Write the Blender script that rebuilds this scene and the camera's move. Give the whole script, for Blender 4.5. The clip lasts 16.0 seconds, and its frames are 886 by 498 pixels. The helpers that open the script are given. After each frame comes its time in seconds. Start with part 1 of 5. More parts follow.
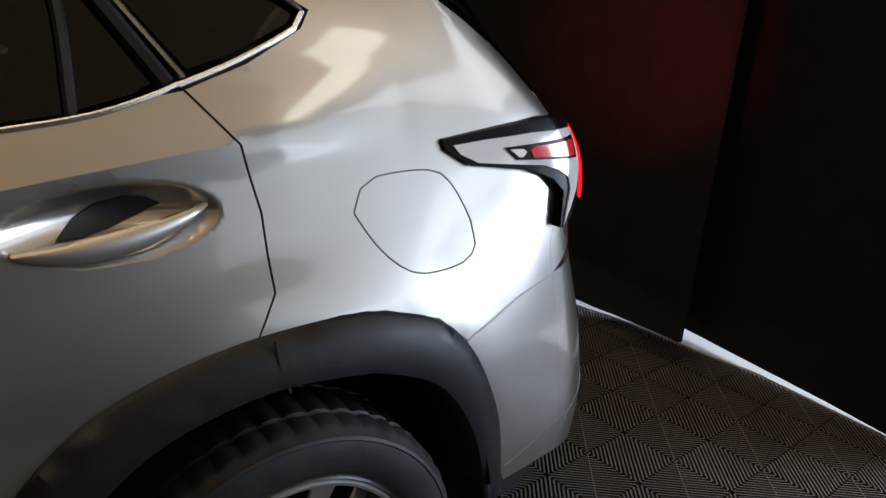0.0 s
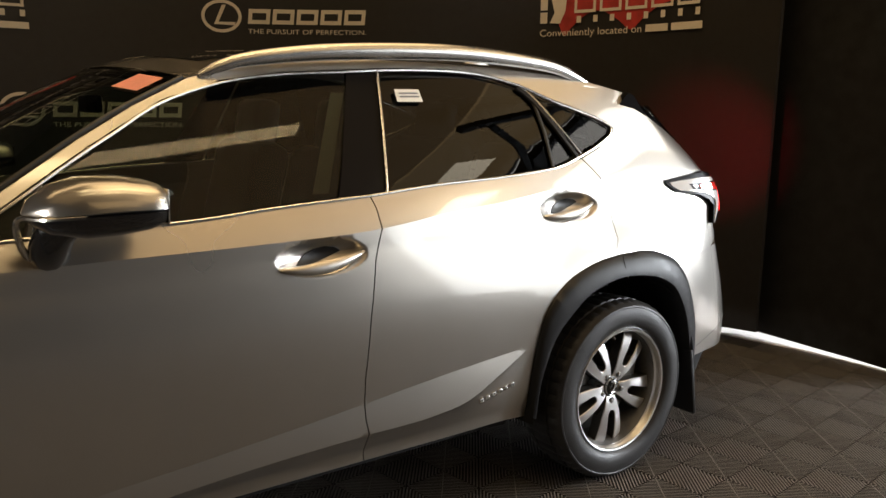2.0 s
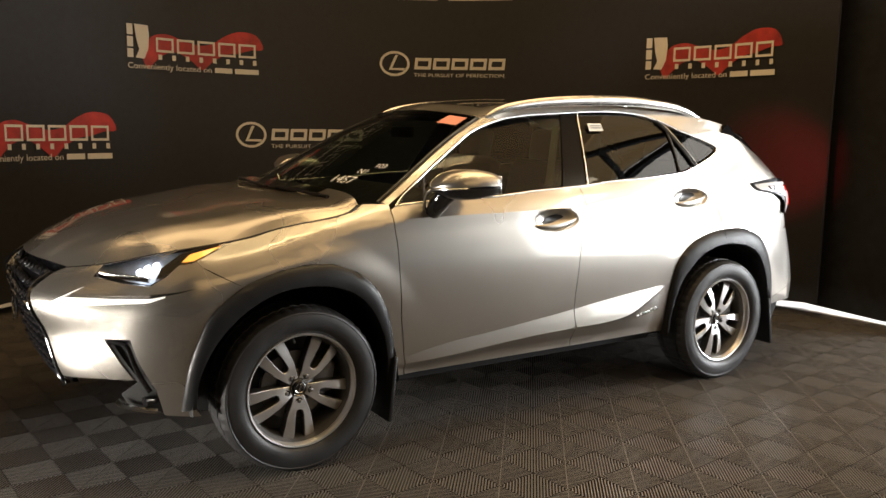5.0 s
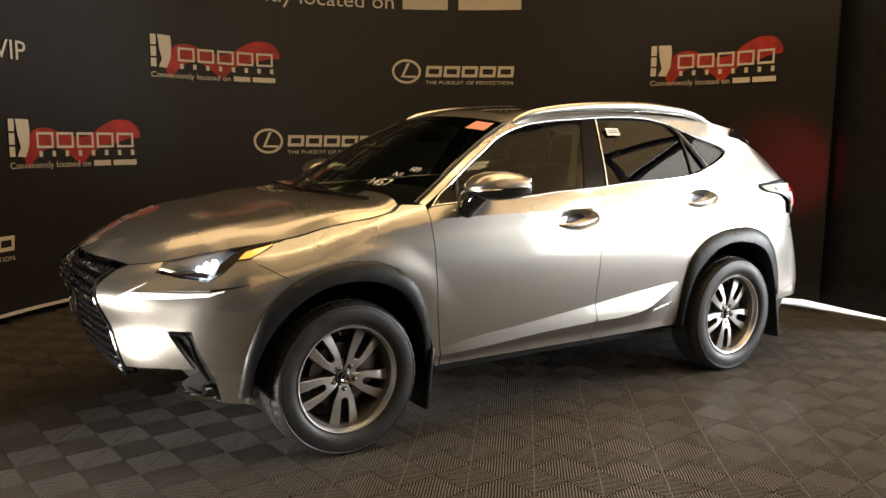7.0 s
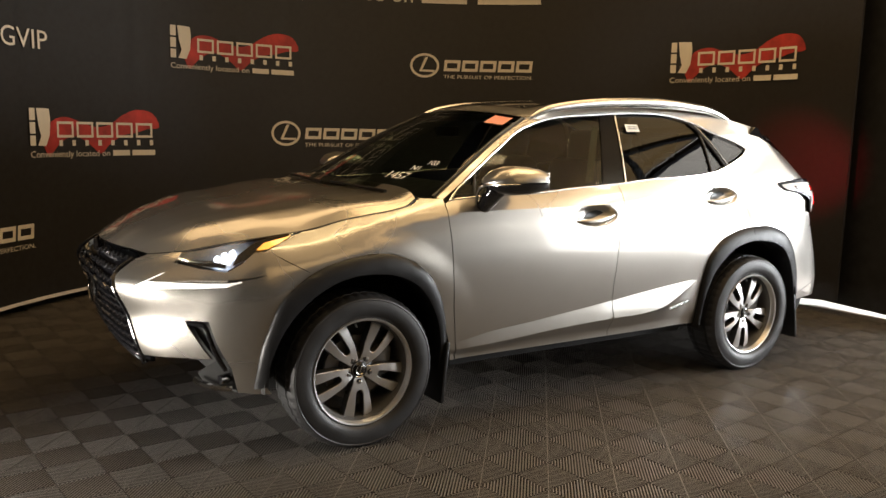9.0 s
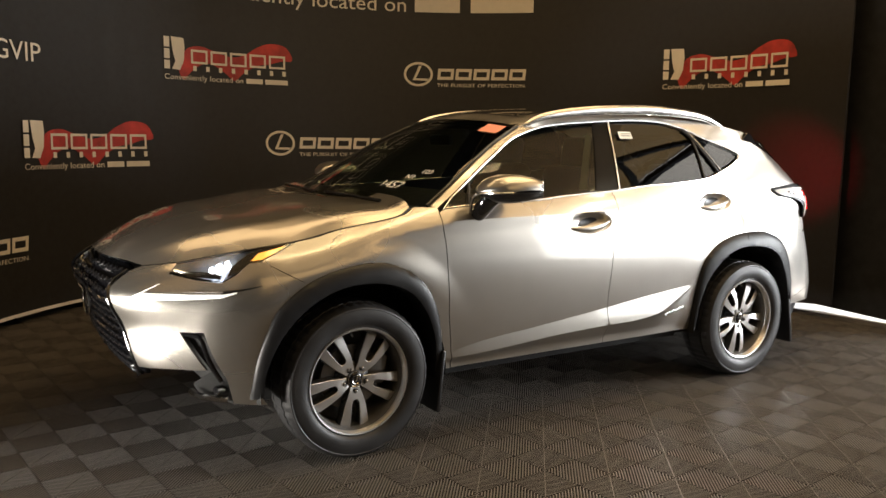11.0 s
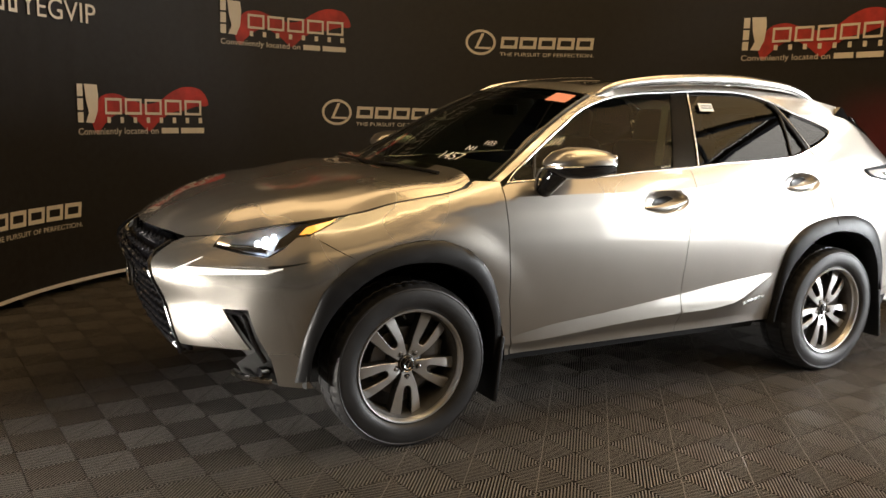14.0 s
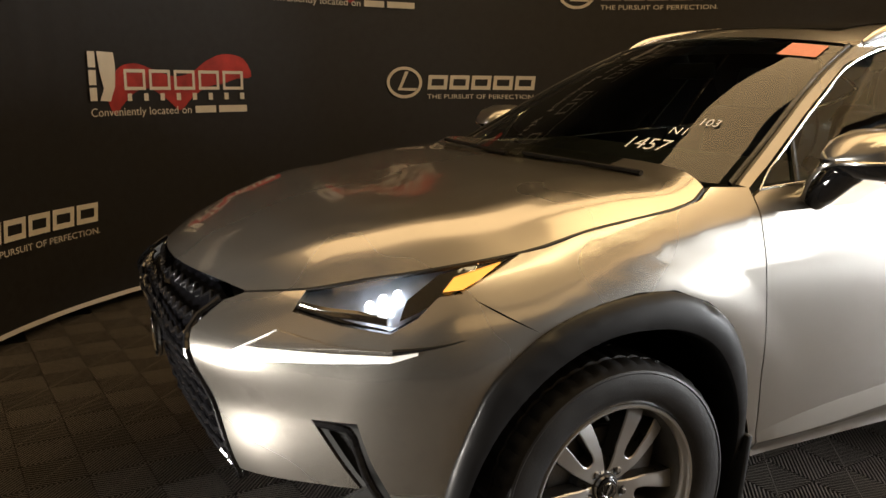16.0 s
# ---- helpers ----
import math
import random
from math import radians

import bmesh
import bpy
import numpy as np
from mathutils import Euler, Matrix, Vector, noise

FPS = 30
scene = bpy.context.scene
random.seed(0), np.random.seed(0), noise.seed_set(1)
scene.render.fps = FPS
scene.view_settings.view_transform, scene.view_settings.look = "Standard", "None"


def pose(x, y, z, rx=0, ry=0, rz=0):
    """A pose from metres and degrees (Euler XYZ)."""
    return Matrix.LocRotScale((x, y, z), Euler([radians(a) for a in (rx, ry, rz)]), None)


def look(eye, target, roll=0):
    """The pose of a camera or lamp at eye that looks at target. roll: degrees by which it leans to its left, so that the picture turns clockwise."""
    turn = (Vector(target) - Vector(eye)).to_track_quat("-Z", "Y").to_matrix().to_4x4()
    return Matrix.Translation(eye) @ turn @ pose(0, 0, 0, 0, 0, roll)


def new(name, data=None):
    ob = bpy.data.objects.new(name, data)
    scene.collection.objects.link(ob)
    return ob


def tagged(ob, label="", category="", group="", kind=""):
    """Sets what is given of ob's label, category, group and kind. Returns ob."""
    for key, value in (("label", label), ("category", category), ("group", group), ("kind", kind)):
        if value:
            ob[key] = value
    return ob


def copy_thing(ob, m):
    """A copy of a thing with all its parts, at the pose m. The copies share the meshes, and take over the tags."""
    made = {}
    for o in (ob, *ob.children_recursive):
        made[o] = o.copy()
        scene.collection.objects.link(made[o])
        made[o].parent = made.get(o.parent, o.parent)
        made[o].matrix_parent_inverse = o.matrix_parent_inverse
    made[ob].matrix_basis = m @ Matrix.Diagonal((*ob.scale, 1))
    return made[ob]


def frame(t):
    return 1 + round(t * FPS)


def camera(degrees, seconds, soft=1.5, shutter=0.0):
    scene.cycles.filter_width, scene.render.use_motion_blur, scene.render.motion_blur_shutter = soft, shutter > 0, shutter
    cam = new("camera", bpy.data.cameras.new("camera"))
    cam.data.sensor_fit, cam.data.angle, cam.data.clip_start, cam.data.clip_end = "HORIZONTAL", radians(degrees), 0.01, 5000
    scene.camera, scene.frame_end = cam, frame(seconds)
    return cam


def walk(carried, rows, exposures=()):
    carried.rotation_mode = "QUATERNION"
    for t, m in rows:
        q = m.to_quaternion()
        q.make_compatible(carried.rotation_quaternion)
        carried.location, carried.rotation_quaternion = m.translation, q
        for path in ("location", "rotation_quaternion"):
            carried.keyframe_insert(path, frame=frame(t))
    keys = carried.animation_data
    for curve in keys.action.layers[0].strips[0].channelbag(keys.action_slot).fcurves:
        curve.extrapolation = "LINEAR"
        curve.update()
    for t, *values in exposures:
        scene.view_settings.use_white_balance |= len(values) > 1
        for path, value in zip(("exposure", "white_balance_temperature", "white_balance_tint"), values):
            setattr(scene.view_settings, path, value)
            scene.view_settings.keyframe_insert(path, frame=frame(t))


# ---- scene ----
cam = camera(56.9, 16.0, soft=1.5, shutter=0.0)
PATH = [
    (0, (0.799, -1.936, 1.473), (1.940, -0.444, 0.786), 4.6),
    (0.5, (0.307, -2.200, 1.466), (1.478, -0.682, 0.897), 5.0),
    (1, (-0.175, -2.437, 1.479), (1.020, -0.906, 0.999), 3.6),
    (1.5, (-0.615, -2.685, 1.458), (0.586, -1.139, 1.053), 2.0),
    (2, (-1.057, -2.919, 1.446), (0.117, -1.338, 1.096), 0.8),
    (2.5, (-1.420, -3.128, 1.435), (-0.299, -1.501, 1.125), 0.7),
    (3, (-1.742, -3.316, 1.442), (-0.623, -1.686, 1.139), 1.3),
    (3.5, (-2.058, -3.448, 1.453), (-0.908, -1.837, 1.161), 1.8),
    (4, (-2.292, -3.64, 1.44), (-1.16, -2.014, 1.162), 1.7),
    (4.5, (-2.51, -3.8, 1.442), (-1.408, -2.157, 1.15), 1.1),
    (4.7, (-2.561, -3.935, 1.453), (-1.498, -2.267, 1.157), 0.9),
    (6.8, (-2.901, -4.092, 1.446), (-1.817, -2.434, 1.171), 0.7),
    (7, (-2.917, -4.09, 1.445), (-1.837, -2.43, 1.168), 0.6),
    (7.5, (-2.923, -4.089, 1.446), (-1.854, -2.422, 1.166), 0.8),
    (8, (-2.926, -4.082, 1.441), (-1.867, -2.41, 1.156), 1.4),
    (8.5, (-2.926, -4.079, 1.439), (-1.876, -2.401, 1.149), 1.4),
    (11, (-2.924, -4.087, 1.445), (-1.864, -2.412, 1.174), 0.8),
    (11.5, (-2.925, -4.086, 1.445), (-1.863, -2.412, 1.182), 0.9),
    (12, (-2.924, -4.087, 1.444), (-1.866, -2.411, 1.177), 1.0),
    (12.5, (-2.922, -4.081, 1.445), (-1.863, -2.406, 1.172), 1.0),
    (13, (-2.925, -4.082, 1.445), (-1.869, -2.406, 1.169), 1.4),
    (13.5, (-2.903, -4.053, 1.432), (-1.887, -2.358, 1.128), 2.1),
    (14, (-2.8, -3.839, 1.419), (-1.861, -2.106, 1.083), 1.7),
    (14.5, (-2.695, -3.539, 1.434), (-1.764, -1.8, 1.102), 0.8),
    (15, (-2.542, -3.153, 1.425), (-1.732, -1.353, 1.103), 3.5),
    (15.5, (-2.515, -2.779, 1.407), (-1.773, -0.958, 1.042), 2.7),
    (16, (-2.584, -2.402, 1.388), (-1.715, -0.647, 0.983), 0.6),
]
walk(cam, [(t, look(eye, target, roll)) for t, eye, target, roll in PATH], ((0, -0.97, 5450, 10), (1.0, -0.60, 5900, 10), (2.0, -0.03, 6350, 10), (3, 0.39, 6550, 10), (7, 0.48, 6550, 10), (12.5, 0.48, 6550, 10), (15, 0.38, 6550, 10), (16, 0.38, 6550, 10)))

# ---- world, lamps ----
world = bpy.data.worlds.new("world")
scene.world = world
world.use_nodes = True
world.node_tree.nodes["Background"].inputs[0].default_value = (0.9, 0.8, 0.65, 1)
world.node_tree.nodes["Background"].inputs[1].default_value = 0.012


def area_lamp(name, eye, target, sx, sy, power, col, spread=180):
    lamp = bpy.data.lights.new(name, "AREA")
    lamp.shape, lamp.size, lamp.size_y, lamp.energy, lamp.color = "RECTANGLE", sx, sy, power, col
    lamp.spread = radians(spread)
    ob = new(name, lamp)
    ob.matrix_world = look(eye, target)
    return ob


# daylight through the open bay door beside the car's tail
area_lamp("bay_door_daylight", (6.90, -3.2, 1.45), (0.9, -2.2, 0.9), 2.9, 2.6, 730, (0.93, 0.965, 1.0))
# added fill with no known opening, for the wheel spokes and front door
area_lamp("spoke_fill", (6.90, -6.9, 1.5), (0.0, -4.6, 0.9), 3.8, 2.6, 105, (0.97, 0.975, 0.96))
# added fill, no window there: lifts the highlight on the doors
area_lamp("flank_fill", (5.0, -5.9, 3.0), (-0.3, -0.9, 0.9), 2.8, 1.9, 26, (1.0, 0.97, 0.91))
# daylight behind the drape, seen under its hem
area_lamp("daylight_behind", (4.5, -0.2, 1.7), (4.5, -0.2, 0), 0.7, 0.7, 36, (0.95, 0.97, 1.0))
# warm diffuser ceiling of the bay, and brighter panels over the car
area_lamp("roof_light", (5.85, -3.0, 4.12), (5.85, -3.0, 0), 2.1, 4.6, 118, (1.0, 0.94, 0.85))
area_lamp("diffuser_ceiling", (4.02, -2.3, 4.13), (4.02, -2.3, 0), 1.5, 4.0, 26, (1.0, 0.66, 0.30))
area_lamp("ceiling_panel", (4.05, -3.65, 4.06), (4.05, -3.65, 0), 0.55, 0.75, 9, (1.0, 0.88, 0.66))
area_lamp("diffuser_ceiling", (2.0, -3.6, 4.12), (2.0, -3.6, 0), 2.6, 3.8, 25, (1.0, 0.62, 0.26))
area_lamp("diffuser_ceiling", (-0.6, -7.0, 4.12), (-0.6, -7.0, 0), 4.0, 3.2, 24, (1.0, 0.64, 0.28))
area_lamp("diffuser_ceiling", (-0.2, -3.0, 4.12), (-0.2, -3.0, 0), 1.8, 3.2, 8, (1.0, 0.64, 0.28))
area_lamp("diffuser_ceiling", (-3.2, -2.2, 4.12), (-3.2, -2.2, 0), 4.6, 4.6, 13, (1.0, 0.62, 0.26))
area_lamp("diffuser_ceiling", (0.9, -0.45, 4.12), (0.9, -0.45, 0), 3.2, 1.7, 42, (1.0, 0.66, 0.30))
area_lamp("ceiling_tube", (-0.1, -1.25, 4.06), (-0.1, -1.25, 0), 3.2, 0.14, 11, (1.0, 0.74, 0.38))
area_lamp("ceiling_tube", (-0.1, -2.1, 4.06), (-0.1, -2.1, 0), 3.2, 0.14, 11, (1.0, 0.74, 0.38))
area_lamp("ceiling_strip", (-0.6, 1.0, 4.08), (-0.6, 1.0, 0), 5.6, 0.75, 26, (1.0, 0.66, 0.32))
# added white fill in front of the nose, no real panel: brightens the bumper
area_lamp("nose_fill", (-4.4, -0.52, 0.46), (-2.2, -0.48, 0.55), 0.90, 0.80, 15, (1.0, 0.94, 0.85), 50)
# red light thrown on the backdrop by the lit tail lamp
glow = bpy.data.lights.new("tail_lamp_glow", "SPOT")
glow.energy, glow.color, glow.spot_size, glow.spot_blend, glow.shadow_soft_size = 170, (1.0, 0.015, 0.04), radians(40), 1.0, 0.02
new("tail_lamp_glow", glow).matrix_world = look((2.06, -0.72, 1.14), (3.28, 0.14, 1.20))


# ---- materials ----
def principled(name, col, rough=0.5, metal=0.0, coat=0.0, grain=0.0, scale=60.0, bump=0.0, spread=0.12, emit=None, power=0.0, bscale=None, rspread=0.08):
    m = bpy.data.materials.new(name)
    m.use_nodes = True
    nt = m.node_tree
    b = nt.nodes["Principled BSDF"]
    b.inputs["Roughness"].default_value, b.inputs["Metallic"].default_value = rough, metal
    b.inputs["Coat Weight"].default_value, b.inputs["Coat Roughness"].default_value = coat, 0.04
    b.inputs["Base Color"].default_value = (*col, 1)
    if emit:
        b.inputs["Emission Color"].default_value, b.inputs["Emission Strength"].default_value = (*emit, 1), power
    if grain:
        tc = nt.nodes.new("ShaderNodeTexCoord")
        n1, n2 = nt.nodes.new("ShaderNodeTexNoise"), nt.nodes.new("ShaderNodeTexNoise")
        n1.inputs["Scale"].default_value, n2.inputs["Scale"].default_value = scale, scale / 14
        n1.inputs["Detail"].default_value = n2.inputs["Detail"].default_value = 4
        add = nt.nodes.new("ShaderNodeMath")
        add.operation = "ADD"
        ramp = nt.nodes.new("ShaderNodeValToRGB")
        lo, hi = [max(0, c * (1 - spread)) for c in col], [min(1, c * (1 + spread)) for c in col]
        ramp.color_ramp.elements[0].position, ramp.color_ramp.elements[0].color = 0.35, (*lo, 1)
        ramp.color_ramp.elements[1].position, ramp.color_ramp.elements[1].color = 0.65, (*hi, 1)
        half = nt.nodes.new("ShaderNodeMath")
        half.operation, half.inputs[1].default_value = "MULTIPLY", 0.5
        for n in (n1, n2):
            nt.links.new(tc.outputs["Object"], n.inputs["Vector"])
        nt.links.new(n1.outputs[0], add.inputs[0])
        nt.links.new(n2.outputs[0], add.inputs[1])
        nt.links.new(add.outputs[0], half.inputs[0])
        nt.links.new(half.outputs[0], ramp.inputs[0])
        nt.links.new(ramp.outputs[0], b.inputs["Base Color"])
        mr = nt.nodes.new("ShaderNodeMapRange")
        mr.inputs["From Min"].default_value, mr.inputs["From Max"].default_value = 0.3, 0.7
        mr.inputs["To Min"].default_value, mr.inputs["To Max"].default_value = max(0.01, rough - rspread), min(1, rough + rspread)
        nt.links.new(n2.outputs[0], mr.inputs[0])
        nt.links.new(mr.outputs[0], b.inputs["Roughness"])
        if bump:
            n3 = n1
            if bscale:
                n3 = nt.nodes.new("ShaderNodeTexNoise")
                n3.inputs["Scale"].default_value = bscale
                nt.links.new(tc.outputs["Object"], n3.inputs["Vector"])
            bp = nt.nodes.new("ShaderNodeBump")
            bp.inputs["Strength"].default_value, bp.inputs["Distance"].default_value = bump, 0.002
            nt.links.new(n3.outputs[0], bp.inputs["Height"])
            nt.links.new(bp.outputs[0], b.inputs["Normal"])
    return m


def pane_material(name, tint, ior=1.5, rough=0.0):
    """A thin pane: lets light through in its tint and mirrors by Fresnel."""
    m = bpy.data.materials.new(name)
    m.use_nodes = True
    nt = m.node_tree
    nt.nodes.remove(nt.nodes["Principled BSDF"])
    out = nt.nodes["Material Output"]
    tr, gl, mix, fr = (nt.nodes.new("ShaderNode" + k) for k in ("BsdfTransparent", "BsdfGlossy", "MixShader", "Fresnel"))
    tr.inputs[0].default_value, gl.inputs["Roughness"].default_value, fr.inputs[0].default_value = (*tint, 1), rough, ior
    nt.links.new(fr.outputs[0], mix.inputs[0])
    nt.links.new(tr.outputs[0], mix.inputs[1])
    nt.links.new(gl.outputs[0], mix.inputs[2])
    nt.links.new(mix.outputs[0], out.inputs[0])
    return m


PAINT = principled("silver_paint", (0.51, 0.485, 0.445), 0.28, 0.92, 1.0, grain=1, scale=7, spread=0.03, rspread=0.012)
PAINT_SATIN = principled("silver_paint_small_parts", (0.55, 0.52, 0.475), 0.40, 0.88, 0.4, grain=1, scale=7, spread=0.03, rspread=0.012)
PAINT.node_tree.nodes["Principled BSDF"].inputs["Coat Roughness"].default_value = 0.05
PAINT.node_tree.nodes["Principled BSDF"].inputs["Coat IOR"].default_value = 1.75
CLAD = principled("cladding_plastic", (0.013, 0.0132, 0.0142), 0.42, grain=1, scale=400, bump=0.15, spread=0.15)
CLAD.node_tree.nodes["Principled BSDF"].inputs["Specular IOR Level"].default_value = 0.31
BLACK = principled("black_plastic", (0.008, 0.008, 0.0085), 0.42, grain=1, scale=300, spread=0.2)
GLOSS = principled("gloss_black", (0.008, 0.008, 0.009), 0.08, coat=1.0)
UNDER = principled("underbody", (0.010, 0.010, 0.010), 0.8, grain=1, scale=40, spread=0.3)
CHROME = principled("chrome", (0.75, 0.74, 0.72), 0.12, 1.0)
SATIN = principled("satin_chrome", (0.62, 0.61, 0.59), 0.25, 1.0)
RUBBER = principled("tyre_rubber", (0.026, 0.026, 0.027), 0.46, grain=1, scale=220, bump=0.25, spread=0.3)
ALLOY = principled("machined_alloy", (0.72, 0.715, 0.71), 0.30, 0.80, 0.3, grain=1, scale=18, spread=0.05, rspread=0.02)
ALLOY_D = principled("dark_alloy", (0.075, 0.074, 0.073), 0.32, 0.6, grain=1, scale=300, spread=0.1)
BARREL = principled("barrel_grey", (0.16, 0.16, 0.16), 0.45, 0.35, grain=1, scale=60, spread=0.15)
STEEL = principled("brake_steel", (0.30, 0.29, 0.28), 0.4, 1.0, grain=1, scale=150, spread=0.15)
GLASS_F = pane_material("front_glass", (0.52, 0.60, 0.54), 1.38)
GLASS_R = pane_material("privacy_glass", (0.08, 0.085, 0.085), 1.38)
GLASS_W = pane_material("windscreen_glass", (0.50, 0.56, 0.50), 1.58)
LENS = pane_material("clear_lens", (0.92, 0.93, 0.95))
LAMP_IN = principled("lamp_housing", (0.55, 0.60, 0.68), 0.32, 0.35, grain=1, scale=30, spread=0.25)
LAMP_ON = principled("headlamp_light", (0.9, 0.9, 0.9), 0.2, emit=(0.93, 0.97, 1.0), power=6)
DRL_ON = principled("running_light", (0.9, 0.9, 0.9), 0.3, emit=(1.0, 0.98, 0.94), power=0.25)
LED = principled("led_chip", (0.9, 0.9, 0.9), 0.3, emit=(1.0, 0.97, 0.95), power=4.0)
AMBER = principled("amber_lens", (0.70, 0.30, 0.04), 0.15, coat=1, emit=(1.0, 0.42, 0.07), power=1.0)
RED_ON = principled("red_lamp", (0.55, 0.02, 0.02), 0.15, coat=1, emit=(1.0, 0.004, 0.006), power=3.5)
RED = principled("red_lens", (0.50, 0.02, 0.02), 0.12, coat=1, emit=(1.0, 0.05, 0.03), power=0.3)
TAIL_DARK = principled("dark_lens", (0.004, 0.004, 0.005), 0.22)
TAIL_DARK.node_tree.nodes["Principled BSDF"].inputs["Specular IOR Level"].default_value = 0.1
WHITE_L = principled("white_lens", (0.80, 0.80, 0.80), 0.12, coat=1)
LEATHER = principled("black_leather", (0.03, 0.028, 0.026), 0.55, grain=1, scale=200, bump=0.2, spread=0.2)
GREY_TRIM = principled("grey_trim", (0.22, 0.21, 0.19), 0.7, grain=1, scale=120, spread=0.1)
PAPER = principled("paper", (0.85, 0.84, 0.80), 0.7, grain=1, scale=80, spread=0.04)
RED_PAPER = principled("red_paper", (0.85, 0.34, 0.26), 0.7, grain=1, scale=80, spread=0.06)
INK = principled("grey_ink", (0.25, 0.25, 0.25), 0.8)
CHALK = principled("white_marker", (0.85, 0.85, 0.83), 0.8)
FABRIC = principled("black_backdrop", (0.013, 0.0115, 0.0105), 0.60, grain=1, scale=260, bump=0.2, spread=0.18)
FABRIC_D = principled("black_drape", (0.0025, 0.0024, 0.0024), 0.9, grain=1, scale=160, bump=0.2, spread=0.2)
PRINT = principled("cream_print", (0.72, 0.66, 0.56), 0.65, grain=1, scale=200, spread=0.05)
RIBBON = principled("red_print", (0.42, 0.035, 0.028), 0.6, grain=1, scale=9, spread=0.45)
TILE = principled("grey_floor_tile", (0.185, 0.170, 0.154), 0.40, grain=1, scale=70, bump=0.2, spread=0.22, rspread=0.12)
# flanks darker than the tops: shade between the ribs put into the colour
TILE_SIDE = principled("shaded_tile_flank", (0.040, 0.036, 0.032), 0.6, grain=1, scale=60, spread=0.3)
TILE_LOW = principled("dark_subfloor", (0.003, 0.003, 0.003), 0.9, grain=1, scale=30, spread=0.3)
SKIRT = principled("white_skirting", (0.80, 0.78, 0.76), 0.5, grain=1, scale=40, spread=0.04)
WALL = principled("grey_wall", (0.055, 0.050, 0.044), 0.8, grain=1, scale=12, spread=0.12)
CEIL = principled("grey_ceiling", (0.08, 0.074, 0.064), 0.9, grain=1, scale=10, spread=0.15)


from mathutils import geometry


# ---- mesh helpers ----
def to_mesh(name, verts, faces, m, smooth=None):
    me = bpy.data.meshes.new(name)
    me.from_pydata([tuple(v) for v in verts], [], faces)
    me.materials.append(m)
    if smooth is not None:
        me.polygons.foreach_set("use_smooth", [True] * len(me.polygons))
        me.set_sharp_from_angle(angle=radians(smooth))
    me.update()
    return me


def part(name, bm, m, parent, label="", smooth=35):
    """Links a bmesh, or (verts, faces), as one mesh under a thing or a part."""
    if isinstance(bm, tuple):
        me = to_mesh(name, bm[0], bm[1], m, smooth)
    else:
        bmesh.ops.recalc_face_normals(bm, faces=bm.faces)
        me = bpy.data.meshes.new(name)
        bm.to_mesh(me)
        bm.free()
        me.materials.append(m)
        if smooth is not None:
            me.polygons.foreach_set("use_smooth", [True] * len(me.polygons))
            me.set_sharp_from_angle(angle=radians(smooth))
    ob = new(name, me)
    if parent:
        ob.parent = parent
    if label:
        tagged(ob, label)
    return ob


def box(sx, sy, sz, m=None, bevel=0.0, seg=2):
    bm = bmesh.new()
    bmesh.ops.create_cube(bm, size=1.0, matrix=(m or Matrix()) @ Matrix.Diagonal((sx, sy, sz, 1)))
    if bevel:
        bmesh.ops.bevel(bm, geom=list(bm.edges), offset=bevel, segments=seg, affect="EDGES", profile=0.5)
    return bm


def tube(points, radius, sides=8, flat=1.0, closed=False):
    """A rod along points; flat squeezes it across its second axis."""
    pts = [Vector(p) for p in points]
    v, f, n = [], [], len(pts)
    for i, p in enumerate(pts):
        t = (pts[min(i + 1, n - 1)] - pts[max(i - 1, 0)]).normalized()
        a = t.cross(Vector((0, 1, 0)))
        a = a.normalized() if a.length > 1e-4 else Vector((1, 0, 0))
        b = t.cross(a).normalized()
        r = radius(i / (n - 1)) if callable(radius) else radius
        for k in range(sides):
            c, s = math.cos(2 * math.pi * k / sides), math.sin(2 * math.pi * k / sides)
            v.append(p + a * r * c + b * r * s * flat)
    for i in range(n - 1):
        for k in range(sides):
            k2 = (k + 1) % sides
            f.append((i * sides + k, i * sides + k2, (i + 1) * sides + k2, (i + 1) * sides + k))
    f.append(tuple(range(sides - 1, -1, -1)))
    f.append(tuple((n - 1) * sides + k for k in range(sides)))
    return v, f


def revolve(profile, seg=64, notch=None):
    """Turns (radius, y) round the y axis."""
    v, f, n = [], [], len(profile)
    for i in range(seg):
        a = 2 * math.pi * i / seg
        for j, (r, y) in enumerate(profile):
            if notch:
                r = notch(i, j, r)
            v.append((r * math.cos(a), y, r * math.sin(a)))
    for i in range(seg):
        i2 = (i + 1) % seg
        for j in range(n - 1):
            f.append((i * n + j, i * n + j + 1, i2 * n + j + 1, i2 * n + j))
    return v, f


def smooth_line(pts, step):
    """Catmull-Rom through points of any dimension, resampled."""
    p = [np.array(q, float) for q in pts]
    p = [2 * p[0] - p[1]] + p + [2 * p[-1] - p[-2]]
    out = []
    for i in range(1, len(p) - 2):
        n = max(1, int(round(np.linalg.norm(p[i + 1] - p[i]) / step)))
        for k in range(n):
            t = k / n
            out.append(0.5 * (2 * p[i] + (p[i + 1] - p[i - 1]) * t + (2 * p[i - 1] - 5 * p[i] + 4 * p[i + 1] - p[i + 2]) * t * t
                              + (3 * p[i] - p[i - 1] - 3 * p[i + 1] + p[i + 2]) * t ** 3))
    return out + [p[-2]]


